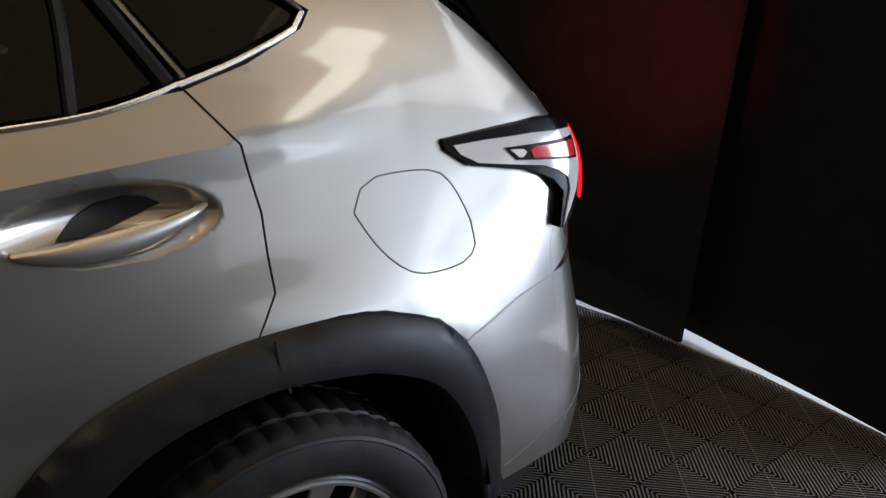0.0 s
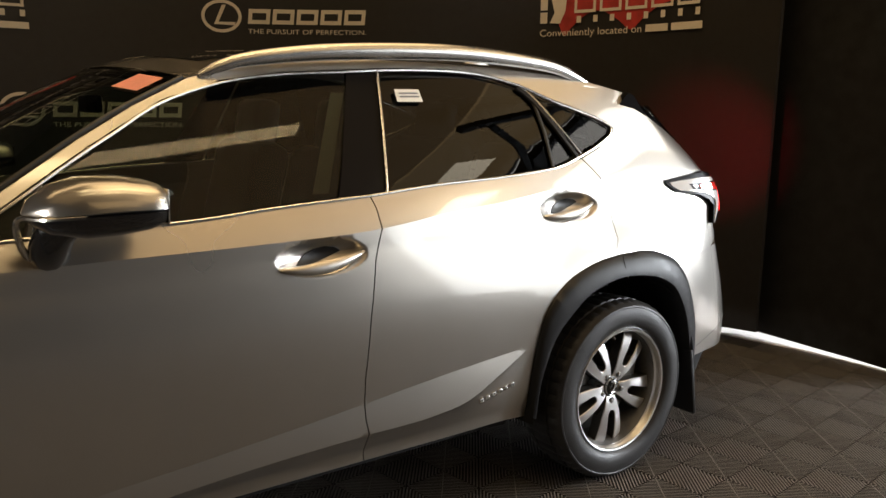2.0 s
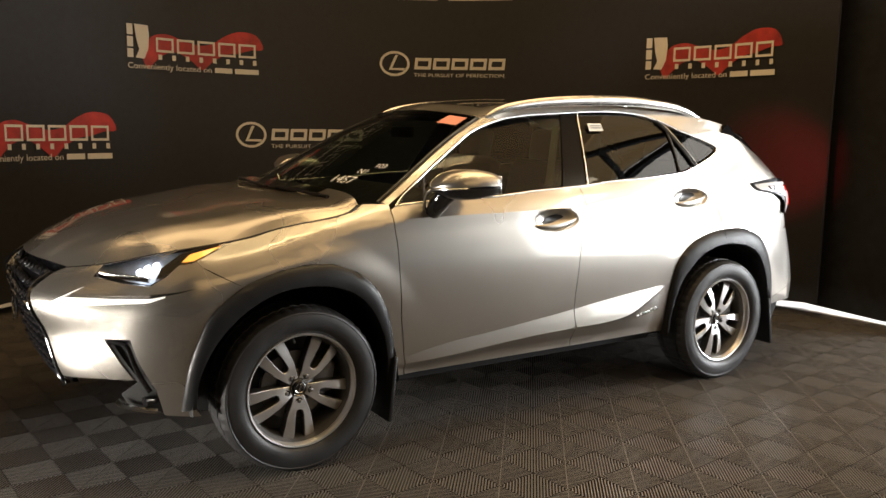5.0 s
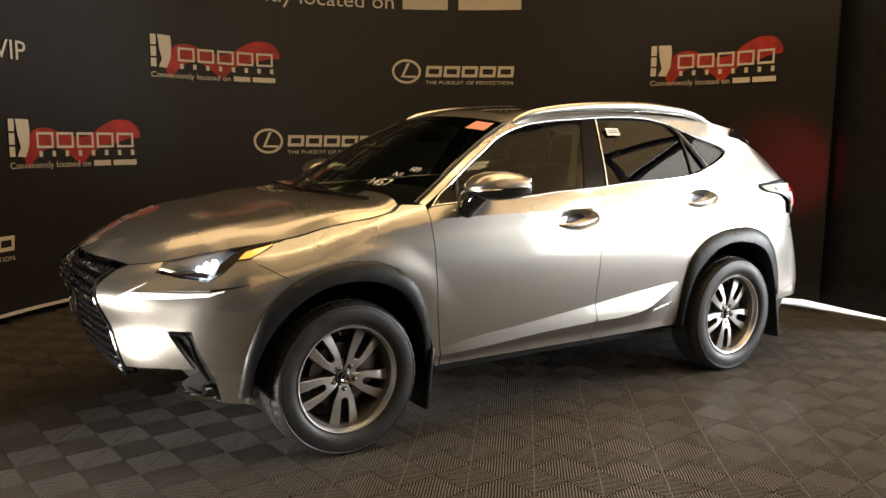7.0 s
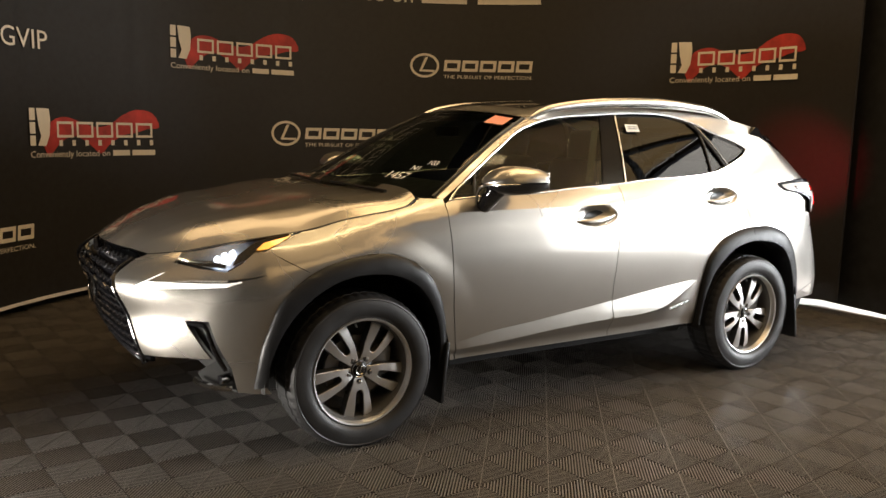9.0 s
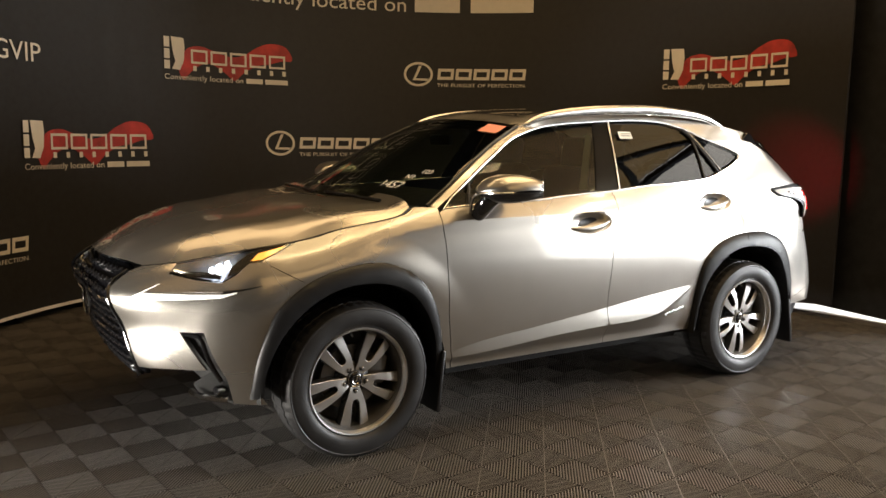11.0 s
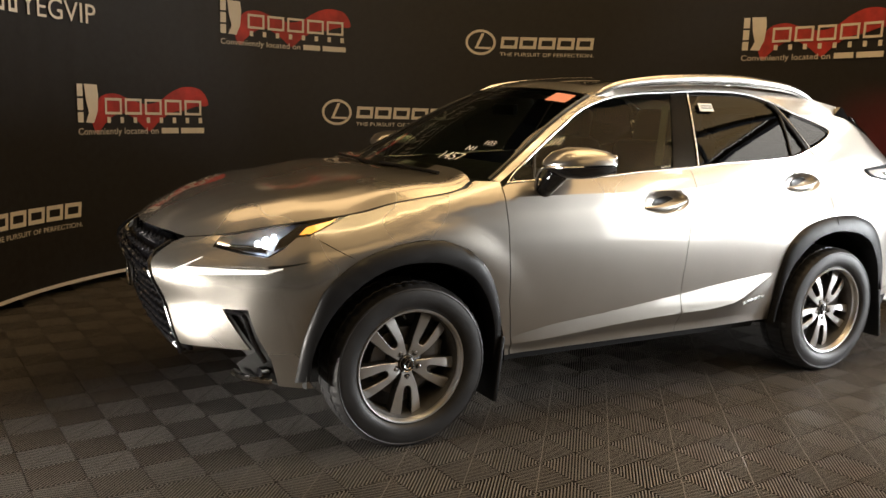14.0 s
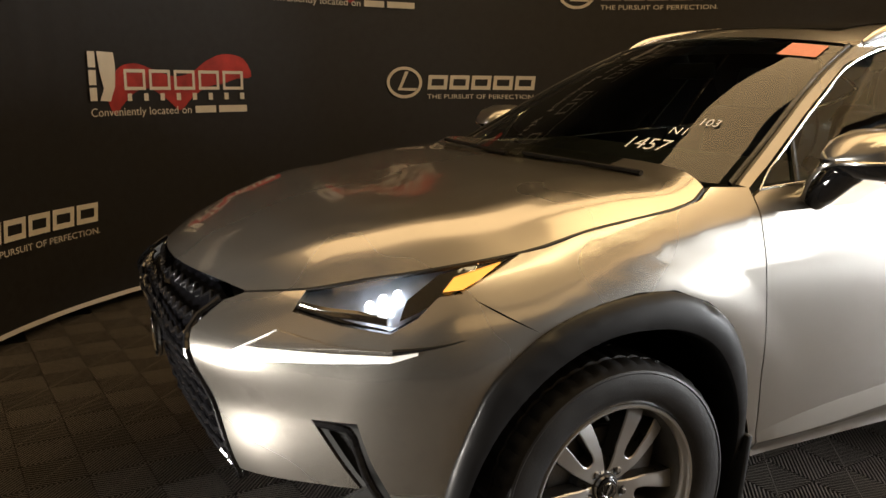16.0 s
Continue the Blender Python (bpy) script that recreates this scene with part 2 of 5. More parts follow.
def inset_loop(poly, d):
    n, out = len(poly), []
    area = sum(poly[i][0] * poly[(i + 1) % n][1] - poly[(i + 1) % n][0] * poly[i][1] for i in range(n))
    s = 1 if area > 0 else -1
    for i in range(n):
        a, b, c = (Vector(poly[j % n]) for j in (i - 1, i, i + 1))
        e1, e2 = (b - a).normalized(), (c - b).normalized()
        n1, n2 = Vector((-e1.y, e1.x)) * s, Vector((-e2.y, e2.x)) * s
        m = n1 + n2
        k = max(0.35, (1 + n1.dot(n2)) / 2)
        out.append((b.x + m.x / 2 * d / k, b.y + m.y / 2 * d / k))
    return out


def inside(p, poly):
    x, y, c = p[0], p[1], False
    for i in range(len(poly)):
        x1, y1 = poly[i - 1]
        x2, y2 = poly[i]
        if (y1 > y) != (y2 > y) and x < (x2 - x1) * (y - y1) / (y2 - y1) + x1:
            c = not c
    return c


def divide(poly, step):
    out = []
    for i in range(len(poly)):
        a, b = Vector(poly[i]), Vector(poly[(i + 1) % len(poly)])
        n = max(1, int(math.ceil((b - a).length / step)))
        out += [tuple(a.lerp(b, k / n)) for k in range(n)]
    return out


LINES = []


def sheet(poly, step=0.03, inset=0.002, dense=(), lines=()):
    """Fills a flat outline with fine triangles: points, triangles and the rim's length."""
    loop = divide(inset_loop(poly, inset), step)
    pts = list(loop)
    xs, ys = [p[0] for p in loop], [p[1] for p in loop]
    arr = np.array(loop)

    def grid(x0, x1, y0, y1, s, keep):
        i0, i1, j0, j1 = math.ceil(x0 / s), math.floor(x1 / s), math.ceil(y0 / s), math.floor(y1 / s)
        for i in range(i0, i1 + 1):
            for j in range(j0, j1 + 1):
                q = (i * s, j * s)
                if keep(q) and inside(q, loop) and np.min(np.hypot(arr[:, 0] - q[0], arr[:, 1] - q[1])) > s * 0.45:
                    pts.append(q)

    def in_dense(q):
        return any(((q[0] - cx) / rx) ** 2 + ((q[1] - cz) / rz) ** 2 < 1 for cx, cz, rx, rz, _ in dense)

    grid(min(xs), max(xs), min(ys), max(ys), step, lambda q: not in_dense(q))
    for cx, cz, rx, rz, s in dense:
        grid(cx - rx, cx + rx, cz - rz, cz + rz, s, lambda q: ((q[0] - cx) / rx) ** 2 + ((q[1] - cz) / rz) ** 2 < 1)
    n = len(loop)
    edges = [(i, (i + 1) % n) for i in range(n)]
    for line in lines:
        run = [tuple(q) for q in smooth_line(line, step) if inside(q, loop) and np.min(np.hypot(arr[:, 0] - q[0], arr[:, 1] - q[1])) > step * 0.3]
        ra = np.array(run)
        if len(run) < 2:
            continue
        pts[n:] = [q for q in pts[n:] if np.min(np.hypot(ra[:, 0] - q[0], ra[:, 1] - q[1])) > step * 0.7]
        LINES.append(run)
    for run in LINES:
        edges += [(len(pts) + i, len(pts) + i + 1) for i in range(len(run) - 1)]
        pts += run
    LINES.clear()
    from_cdt = geometry.delaunay_2d_cdt([Vector(p) for p in pts], edges, [], 1, 1e-6)
    return from_cdt[0], from_cdt[2], loop


def panel(name, poly, m, parent, key="x", side=-1, step=0.03, inset=0.002, off=0.0, depth=0.014, dense=(), lines=(), label="", smooth=40, folds=()):
    """A pressed panel on the car's skin, with its edges folded inward."""
    flat, tris, loop = sheet(poly, step, inset, dense, lines)
    lift = off if callable(off) else (lambda a, z: off)
    v = [skin(p[0], p[1], key, side, lift(p[0], p[1])) for p in flat]
    f = []
    for t in tris:
        a, b, c = (v[i] for i in t[:3])
        nrm = (b - a).cross(c - a)
        mid = (a + b + c) / 3
        f.append(tuple(t) if nrm.dot(mid - Vector((mid.x * 0.6, 0, 0.7))) > 0 else tuple(reversed(t)))
    if depth:
        n0, k = len(v), len(loop)
        v += [skin(p[0], p[1], key, side, lift(p[0], p[1])) for p in loop] + [skin(p[0], p[1], key, side, lift(p[0], p[1]) - depth) for p in loop]
        for i in range(k):
            j = (i + 1) % k
            f.append((n0 + i, n0 + j, n0 + k + j, n0 + k + i))
    ob = part(name, (v, f), m, parent, label, smooth)
    if m is PAINT:
        nrm = [skin_normal(p[0], p[1], key, side) for p in flat]
        fold = [any(abs(p[1] - float(np.interp(p[0], *t))) < .0012 and t[0][0] <= p[0] <= t[0][-1] for t in folds) for p in flat]
        loops = []
        for q in ob.data.polygons:
            idx = list(q.vertices)
            if max(idx) >= len(flat):
                loops += [(0, 0, 0)] * len(idx)
                continue
            mid = sum((flat[i] for i in idx), Vector((0, 0))) / len(idx)
            for i in idx:
                if fold[i]:
                    c = flat[i].lerp(mid, 0.8)
                    loops.append(tuple(skin_normal(c[0], c[1], key, side, .002)))
                else:
                    loops.append(tuple(nrm[i]))
        ob.data.normals_split_custom_set(loops)
    on = [any(abs(p[1] - float(np.interp(p[0], *t))) < .0012 and t[0][0] <= p[0] <= t[0][-1] for t in folds) for p in flat]
    if any(on):
        for e in ob.data.edges:
            a, b = e.vertices
            if a < len(flat) and b < len(flat) and on[a] and on[b]:
                e.use_edge_sharp = True
    return ob

# ---- the car's skin: plan outlines at several heights, joined smoothly ----
SIDE_X = (-1.6, -1.2, -0.8, 0.0, 0.6, 1.2, 1.6)
LEVELS = (0.20, 0.35, 0.46, 0.62, 0.80, 0.87, 0.94, 1.02, 1.10, 1.17, 1.30, 1.45, 1.60)
FRONT = {  # height: (x, half width) from the nose to the corner
    0.20: (-2.08, 0, -2.04, .40, -1.97, .68, -1.80, .80),
    0.35: (-2.20, 0, -2.16, .46, -2.03, .70, -1.80, .845),
    0.46: (-2.27, 0, -2.23, .48, -2.04, .735, -1.82, .865),
    0.62: (-2.315, 0, -2.265, .46, -2.035, .755, -1.83, .88),
    0.80: (-2.335, 0, -2.29, .46, -2.00, .758, -1.82, .875),
    0.87: (-2.29, 0, -2.20, .44, -2.00, .69, -1.82, .845),
    0.94: (-2.16, 0, -2.08, .42, -1.93, .63, -1.79, .80),
    1.02: (-2.00, 0, -1.94, .40, -1.82, .58, -1.70, .72),
}
WIDTH = {  # height: half width at SIDE_X
    0.20: (.80, .80, .80, .80, .80, .80, .80),
    0.35: (.855, .855, .850, .850, .850, .855, .855),
    0.46: (.878, .880, .872, .872, .872, .878, .875),
    0.62: (.893, .895, .890, .888, .888, .893, .888),
    0.80: (.903, .905, .897, .892, .892, .900, .893),
    0.87: (.895, .902, .895, .886, .884, .888, .875),
    0.94: (.860, .893, .888, .874, .868, .858, .845),
    1.02: (.770, .873, .876, .862, .840, .818, .800),
    1.10: (.680, .800, .852, .848, .815, .780, .775),
    1.17: (.62, .72, .800, .822, .800, .767, .762),
    1.30: (.55, .62, .715, .735, .735, .722, .705),
    1.45: (.48, .53, .610, .645, .648, .645, .640),
    1.60: (.40, .44, .480, .540, .548, .545, .530),
}
REAR = {  # height: (x, half width) from the corner to the tail
    0.20: (1.95, .78, 2.08, .72, 2.16, .45, 2.20, 0),
    0.35: (1.95, .825, 2.15, .76, 2.27, .52, 2.32, 0),
    0.46: (1.95, .835, 2.15, .77, 2.28, .52, 2.33, 0),
    0.62: (1.95, .830, 2.150, .75, 2.28, .50, 2.33, 0),
    0.80: (1.93, .825, 2.10, .74, 2.21, .48, 2.26, 0),
    0.87: (1.93, .812, 2.062, .725, 2.18, .46, 2.23, 0),
    0.94: (1.92, .802, 2.052, .722, 2.16, .45, 2.20, 0),
    1.02: (1.91, .792, 2.062, .725, 2.16, .46, 2.20, 0),
    1.10: (1.90, .785, 2.060, .720, 2.15, .45, 2.19, 0),
    1.17: (1.88, .770, 2.03, .700, 2.11, .44, 2.15, 0),
    1.30: (1.76, .690, 1.88, .61, 1.95, .40, 2.00, 0),
    1.45: (1.68, .625, 1.78, .57, 1.85, .38, 1.90, 0),
    1.60: (1.64, .52, 1.72, .48, 1.78, .34, 1.82, 0),
}


def spline(t, knots, values):
    """Monotone-ish cubic through values at knots (numpy arrays)."""
    t = np.clip(t, knots[0], knots[-1])
    h = np.diff(knots)
    d = np.diff(values) / h
    m = np.concatenate(([d[0]], (d[:-1] * h[1:] + d[1:] * h[:-1]) / (h[1:] + h[:-1]), [d[-1]]))
    i = np.clip(np.searchsorted(knots, t, side="right") - 1, 0, len(h) - 1)
    w = (t - knots[i]) / h[i]
    return ((1 + 2 * w) * (1 - w) ** 2 * values[i] + w * (1 - w) ** 2 * h[i] * m[i]
            + w * w * (3 - 2 * w) * values[i + 1] + w * w * (w - 1) * h[i] * m[i + 1])


NET = []
for z in LEVELS:
    fr = FRONT.get(z)
    if fr is None:
        fr = FRONT[1.02]
        fr = [fr[0] + (z - 1.02), 0, fr[2] + (z - 1.02), .38, fr[4] + (z - 1.02) * .6, .54, fr[6] + (z - 1.02) * .2, max(.45, .72 - (z - 1.02) * .6)]
    pts = list(zip(fr[0::2], fr[1::2])) + list(zip(SIDE_X, WIDTH[z])) + list(zip(REAR[z][0::2], REAR[z][1::2]))
    NET.append(pts)
NET = np.array(NET)                        # level, column, (x, half width)
COLS = NET.shape[1]
for _ in range(2):                         # ease small waves out of the pressed sheet
    eased = NET.copy()
    for i in range(1, len(LEVELS) - 1):
        w = (LEVELS[i] - LEVELS[i - 1]) / (LEVELS[i + 1] - LEVELS[i - 1])
        eased[i, 4:] = 0.6 * NET[i, 4:] + 0.4 * (NET[i - 1, 4:] * (1 - w) + NET[i + 1, 4:] * w)
    NET = eased
FINE = np.linspace(0, COLS - 1, 40 * (COLS - 1) + 1)
LEV = np.array(LEVELS)


def fair(xs, zs):
    """A pressed line through a few places, as a fine table."""
    run = np.linspace(xs[0], xs[-1], 72)
    return run, spline(run, np.array(xs), np.array(zs))


SHOULDER = fair((-1.75, -1.6, -1.2, -.85, -.6, -.13, .25, .51, .75, 1.0, 1.28, 1.53, 1.75), (.90, .93, 1.01, 1.05, 1.056, 1.061, 1.072, 1.10, 1.118, 1.145, 1.173, 1.197, 1.205))
CREASE_UP = fair((-.9, -.64, -.32, .16, .47, .83), (.405, .453, .485, .539, .577, .613))
CREASE_LOW = fair((-.9, -.63, -.13, .18, .42, .56, .70, .83), (.385, .396, .431, .444, .453, .476, .540, .607))


def stretch(table, x0, x1):
    return [(float(x), float(z)) for x, z in zip(*table) if x0 <= x <= x1]


def crease(x, z):
    """Pressed lines of the flank: the doors' rising ledge, the shoulder, and the bowls behind the handles."""
    zc, zl, zs = np.interp(x, *CREASE_UP), np.interp(x, *CREASE_LOW), np.interp(x, *SHOULDER)
    fade = np.interp(x, (-.95, -.75, .78, .90), (0, 1, 1, 0))
    amp = .27 * (zc - zl) * fade
    ledge = np.interp(z, (.325, .362, zl - .014, zl, zc), (-.013 * fade, -.020 * fade, amp * .72 - .002 * fade, amp, 0))
    ridge = .014 * np.interp(z, (zs - .16, zs - .05, zs, zs + .09), (0, .35, 1, 0)) * np.interp(x, (-1.75, -1.3, 1.35, 1.60), (0, 1, 1, 0))
    bowl = 0.0
    for hx, hz, rx, rz in ((.042, 1.008, .150, .054), (1.085, 1.080, .155, .052)):
        q = ((x - hx) / rx) ** 2 + ((z - hz) / rz) ** 2
        bowl = bowl - .046 * np.clip(1 - q, 0, 1) ** 1.1
    flare = 0.0
    for wx in (-1.33, 1.33):
        k = min(max((.67 - math.hypot(x - wx, z - .352)) / .135, 0.0), 1.0)
        up = min(max((z - .50) / .40, 0.0), 1.0)
        flare = flare + .011 * k * k * (3 - 2 * k) * up * up * (3 - 2 * up)
    return ledge + ridge + bowl + flare


def outline(z):
    """Plan outline at a height: many (x, half width) from nose to tail."""
    p = np.array([[spline(z, LEV, NET[:, c, k]) for k in (0, 1)] for c in range(COLS)])
    knots = np.arange(COLS, dtype=float)
    x, w = spline(FINE, knots, p[:, 0]), spline(FINE, knots, p[:, 1])
    return x, w


def blur(rows, sigma):
    """Gaussian ease along the first axis, with straight run-outs at the ends."""
    n = int(3 * sigma)
    k = np.exp(-0.5 * (np.arange(-n, n + 1) / sigma) ** 2)
    k /= k.sum()
    head = 2 * rows[:1] - rows[n:0:-1]
    tail = 2 * rows[-1:] - rows[-2:-n - 2:-1]
    long = np.concatenate((head, rows, tail))
    out = np.zeros_like(rows)
    for i, q in enumerate(k):
        out += q * long[i:i + len(rows)]
    return out


# the skin as a fine table of heights, eased so that highlights run in one sweep
ZSTEP = 0.004
ZROWS = np.arange(0.20, 1.6001, ZSTEP)
TABLE = np.array([outline(z) for z in ZROWS])          # height, (x, half width), column
TALL = blur(blur(TABLE, 9), 9)
EASED = np.moveaxis(blur(blur(np.moveaxis(TALL, 2, 0), 18), 14), 0, 2)
FLANK = np.interp(FINE, (4.0, 5.5, 10.2, 11.4), (0.0, 1.0, 1.0, 0.0))
SHARE = np.interp(FINE, (0, 3.2, 5.0, 10.5, 11.8, COLS - 1), (0.0, 0.0, 1.0, 1.0, 0.45, 0.35))
TABLE = TABLE * (1 - SHARE) + (EASED * FLANK + TALL * (1 - FLANK)) * SHARE
RUNS = {"x": np.maximum.accumulate(TABLE[:, 0], axis=1), "u": np.maximum.accumulate(TABLE[:, 0] + TABLE[:, 1], axis=1), "r": np.maximum.accumulate(TABLE[:, 0] - TABLE[:, 1], axis=1)}
INDEX = np.arange(len(FINE), dtype=float)


def skin(a, z, key="x", side=-1, off=0.0):
    """A point of the skin at height z: a is x along the flank, x + |y| round the nose ('u'), x - |y| round the tail ('r')."""
    q = min(max((z - 0.20) / ZSTEP, 0.0), len(ZROWS) - 1.001)
    k = int(q)
    f = q - k
    run = RUNS[key][k] * (1 - f) + RUNS[key][k + 1] * f
    i = float(np.interp(a, run, INDEX))
    j = min(int(i), len(FINE) - 2)
    g = i - j
    x, w = TABLE[k] * (1 - f) + TABLE[k + 1] * f if off else (None, None)
    c = TABLE[k:k + 2, :, j:j + 2]
    c = c[0] * (1 - f) + c[1] * f
    px, pw = c[:, 0] * (1 - g) + c[:, 1] * g
    pw += float(crease(px, z))
    if off:
        j = int(min(max(i, 2), len(FINE) - 3))
        tx, tw = x[j + 2] - x[j - 2], w[j + 2] - w[j - 2]
        n = math.hypot(tx, tw) or 1
        px, pw = px - off * tw / n, pw + off * tx / n
    return Vector((px, side * pw, z))


def skin_normal(a, z, key, side, h=0.005):
    """The skin's outward direction at a place."""
    u = skin(a + h, z, key, side) - skin(a - h, z, key, side)
    v = skin(a, z + h, key, side) - skin(a, z - h, key, side)
    n = u.cross(v)
    if n.length < 1e-9:
        return Vector((0, side, 0))
    n.normalize()
    return n if n.y * side - n.x * (1 if a < -1 and key == "u" else 0) + (n.x if key == "r" else 0) > 0 else -n


# ---- the car ----
car = tagged(new("suv"), "silver metallic five-door SUV with grey alloy wheels on the tiled floor", "car")
body = part("underbody", box(3.7, 1.30, 0.20, pose(0.0, 0, 0.34), 0.05), UNDER, car, "black underbody")

FENDER = [(-1.762, .922), (-1.576, .815), (-1.50, .850), (-1.43, .872), (-1.313, .889), (-1.201, .884), (-1.088, .841), (-1.0, .769), (-.935, .657),
          (-.905, .56), (-.885, .45), (-.862, .33), (-.812, .325), (-.83, .428), (-.858, .602), (-.87, .767), (-.879, .926), (-.887, 1.03), (-.888, 1.118),
          (-1.01, 1.121), (-1.06, 1.092), (-1.15, 1.072), (-1.25, 1.057), (-1.4, 1.033), (-1.58, .996), (-1.642, .970), (-1.744, .930)]
FRONT_DOOR = [(-.846, 1.112), (-.887, 1.094), (-.887, 1.03), (-.879, .926), (-.87, .767), (-.858, .602), (-.83, .428), (-.808, .328), (-.332, .328), (.199, .328),
              (.171, .493), (.170, .62), (.188, .805), (.219, .984), (.249, 1.072), (.247, 1.131), (.236, 1.167), (-.087, 1.150), (-.319, 1.133), (-.705, 1.119)]
REAR_DOOR = [(.236, 1.167), (.247, 1.131), (.249, 1.072), (.219, .984), (.188, .805), (.170, .62), (.171, .493), (.199, .328), (.53, .328), (.886, .332),
             (.868, .45), (.868, .58), (.898, .71), (.969, .798), (1.072, .850), (1.19, .878), (1.258, .878), (1.306, .95), (1.306, 1.065), (1.284, 1.17), (1.212, 1.25),
             (1.154, 1.242), (1.041, 1.217), (.788, 1.197), (.507, 1.186)]
BODY_SIDE = [(1.212, 1.25), (1.284, 1.17), (1.306, 1.065), (1.306, .95), (1.258, .878), (1.33, .893), (1.415, .896), (1.502, .886), (1.618, .846), (1.69, .785),
             (1.735, .80), (1.85, .835), (1.96, .850), (2.04, .90), (2.00, .93), (1.975, 1.00), (1.95, 1.045), (1.90, 1.075), (1.72, 1.110), (1.675, 1.138), (1.80, 1.150), (1.95, 1.155),
             (1.985, 1.16), (1.872, 1.285), (1.79, 1.345), (1.70, 1.400), (1.63, 1.432), (1.578, 1.455), (1.598, 1.500), (1.50, 1.520), (1.40, 1.538), (1.2, 1.562), (.9, 1.580), (.6, 1.588), (.3, 1.585),
             (.05, 1.570), (-.12, 1.543), (-.24, 1.508), (-.41, 1.428), (-.56, 1.345), (-.76, 1.222), (-.92, 1.122), (-.888, 1.112), (-.80, 1.162), (-.756, 1.190), (-.588, 1.295),
             (-.469, 1.364), (-.324, 1.445), (-.138, 1.504), (.05, 1.532), (.262, 1.546), (.399, 1.556), (.542, 1.562), (.711, 1.563), (.852, 1.553), (1.007, 1.520),
             (1.156, 1.465), (1.361, 1.405), (1.442, 1.362), (1.422, 1.335), (1.319, 1.285)]
BUMPER = [(-1.836, .80), (-1.665, .458), (-1.43, .466), (-1.20, .470), (-1.361, .630), (-1.206, .632), (-1.165, .545), (-1.095, .43), (-1.082, .315), (-.90, .300), (-.935, .365),
          (-.918, .513), (-.862, .640), (-.802, .737), (-.672, .815), (-.915, .922), (-.992, .915), (-1.042, .872), (-1.118, .838), (-1.29, .845), (-1.467, .862), (-1.452, .902),
          (-1.69, .882), (-1.76, .862)]
REAR_BUMPER = [(.818, .785), (1.0, .835), (1.10, .848), (1.29, .872), (1.7, .875), (2.22, .875), (2.31, .40), (1.75, .395), (1.45, .398), (1.25, .392), (1.03, .385), (.985, .45), (.915, .635)]
HEADLIGHT = [(-1.467, .865), (-1.455, .902), (-1.27, .930), (-1.04, .962), (-.775, .995), (-.828, .966), (-.912, .928), (-1.042, .872), (-1.119, .839), (-1.292, .847)]
TAIL = [(0.903, 1.152), (1.054, 1.169), (1.169, 1.178), (1.276, 1.172), (1.375, 1.146), (1.373, 1.096), (1.319, 1.053), (1.245, 1.005), (1.178, 0.953), (1.158, 0.955), (1.178, 1.031), (1.148, 1.058), (1.085, 1.081), (0.946, 1.100), (0.902, 1.131)]
WINDOW_F = [(-.70, 1.126), (-.319, 1.136), (.13, 1.168), (.285, 1.538), (.05, 1.524), (-.138, 1.496), (-.324, 1.437), (-.469, 1.356), (-.588, 1.287), (-.655, 1.245)]
QUARTER_F = [(-.838, 1.118), (-.72, 1.124), (-.672, 1.236), (-.756, 1.181), (-.79, 1.158)]
PILLAR_B = [(.13, 1.166), (.302, 1.174), (.40, 1.548), (.285, 1.541)]
WINDOW_R = [(.312, 1.176), (.507, 1.190), (.788, 1.201), (1.041, 1.221), (1.14, 1.243), (1.182, 1.262), (1.04, 1.468), (.985, 1.508), (.852, 1.545), (.711, 1.555), (.542, 1.554), (.41, 1.549)]
QUARTER_R = [(1.225, 1.272), (1.307, 1.296), (1.406, 1.338), (1.425, 1.36), (1.355, 1.396), (1.156, 1.456), (1.032, 1.5), (1.06, 1.476)]


def handle(door, x0, x1, z0, side):
    """A lens-shaped pull that bridges its bowl."""
    v, f, n = [], [], 20
    for i in range(n + 1):
        t = i / n
        x, z = x0 + (x1 - x0) * t, z0[0] + (z0[1] - z0[0]) * t
        hz = .019 * math.sin(math.pi * min(1, t * 0.95 + .03)) ** .8 + .002
        base = skin(x, z, "x", side)
        y = abs(skin(x0, z, "x", side).y) * (1 - t) + abs(skin(x1, z, "x", side).y) * t + .030 * math.sin(math.pi * t) ** .6
        for dy, dz in ((-.012, -1), (.004, -.75), (.008, 0), (.004, .7), (-.006, .9), (-.016, .4), (-.016, -.5)):
            v.append((x, side * (y + dy), z + dz * hz - .016 * math.sin(math.pi * t)))
    for i in range(n):
        for k in range(7):
            f.append((i * 7 + k, i * 7 + (k + 1) % 7, (i + 1) * 7 + (k + 1) % 7, (i + 1) * 7 + k))
    part("door_handle", (v, f), PAINT_SATIN, door, "silver pull handle", 60)
    # black patch laid over the painted bowl as the shade behind the pull
    c, slope = (x0 + x1) / 2, (z0[1] - z0[0]) / (x1 - x0)
    lens = [(c + dx, (z0[0] + z0[1]) / 2 + slope * dx + dz) for dx, dz in ((-.075, -.004), (-.045, .016), (-.010, .028), (.025, .031), (.055, .024), (.075, .010), (.045, .000), (.0, -.008), (-.04, -.010))]
    panel("handle_shade", lens, BLACK, door, side=side, step=.012, inset=0, off=.004, depth=.006, label="black patch for the shade behind the pull")


def trim(name, line, m, parent, r, side, off=0.004, key="x", flat=0.6, step=0.03):
    part(name, tube([skin(p[0], p[1], key, side, off) for p in smooth_line(line, step)], r, 6, flat), m, parent)


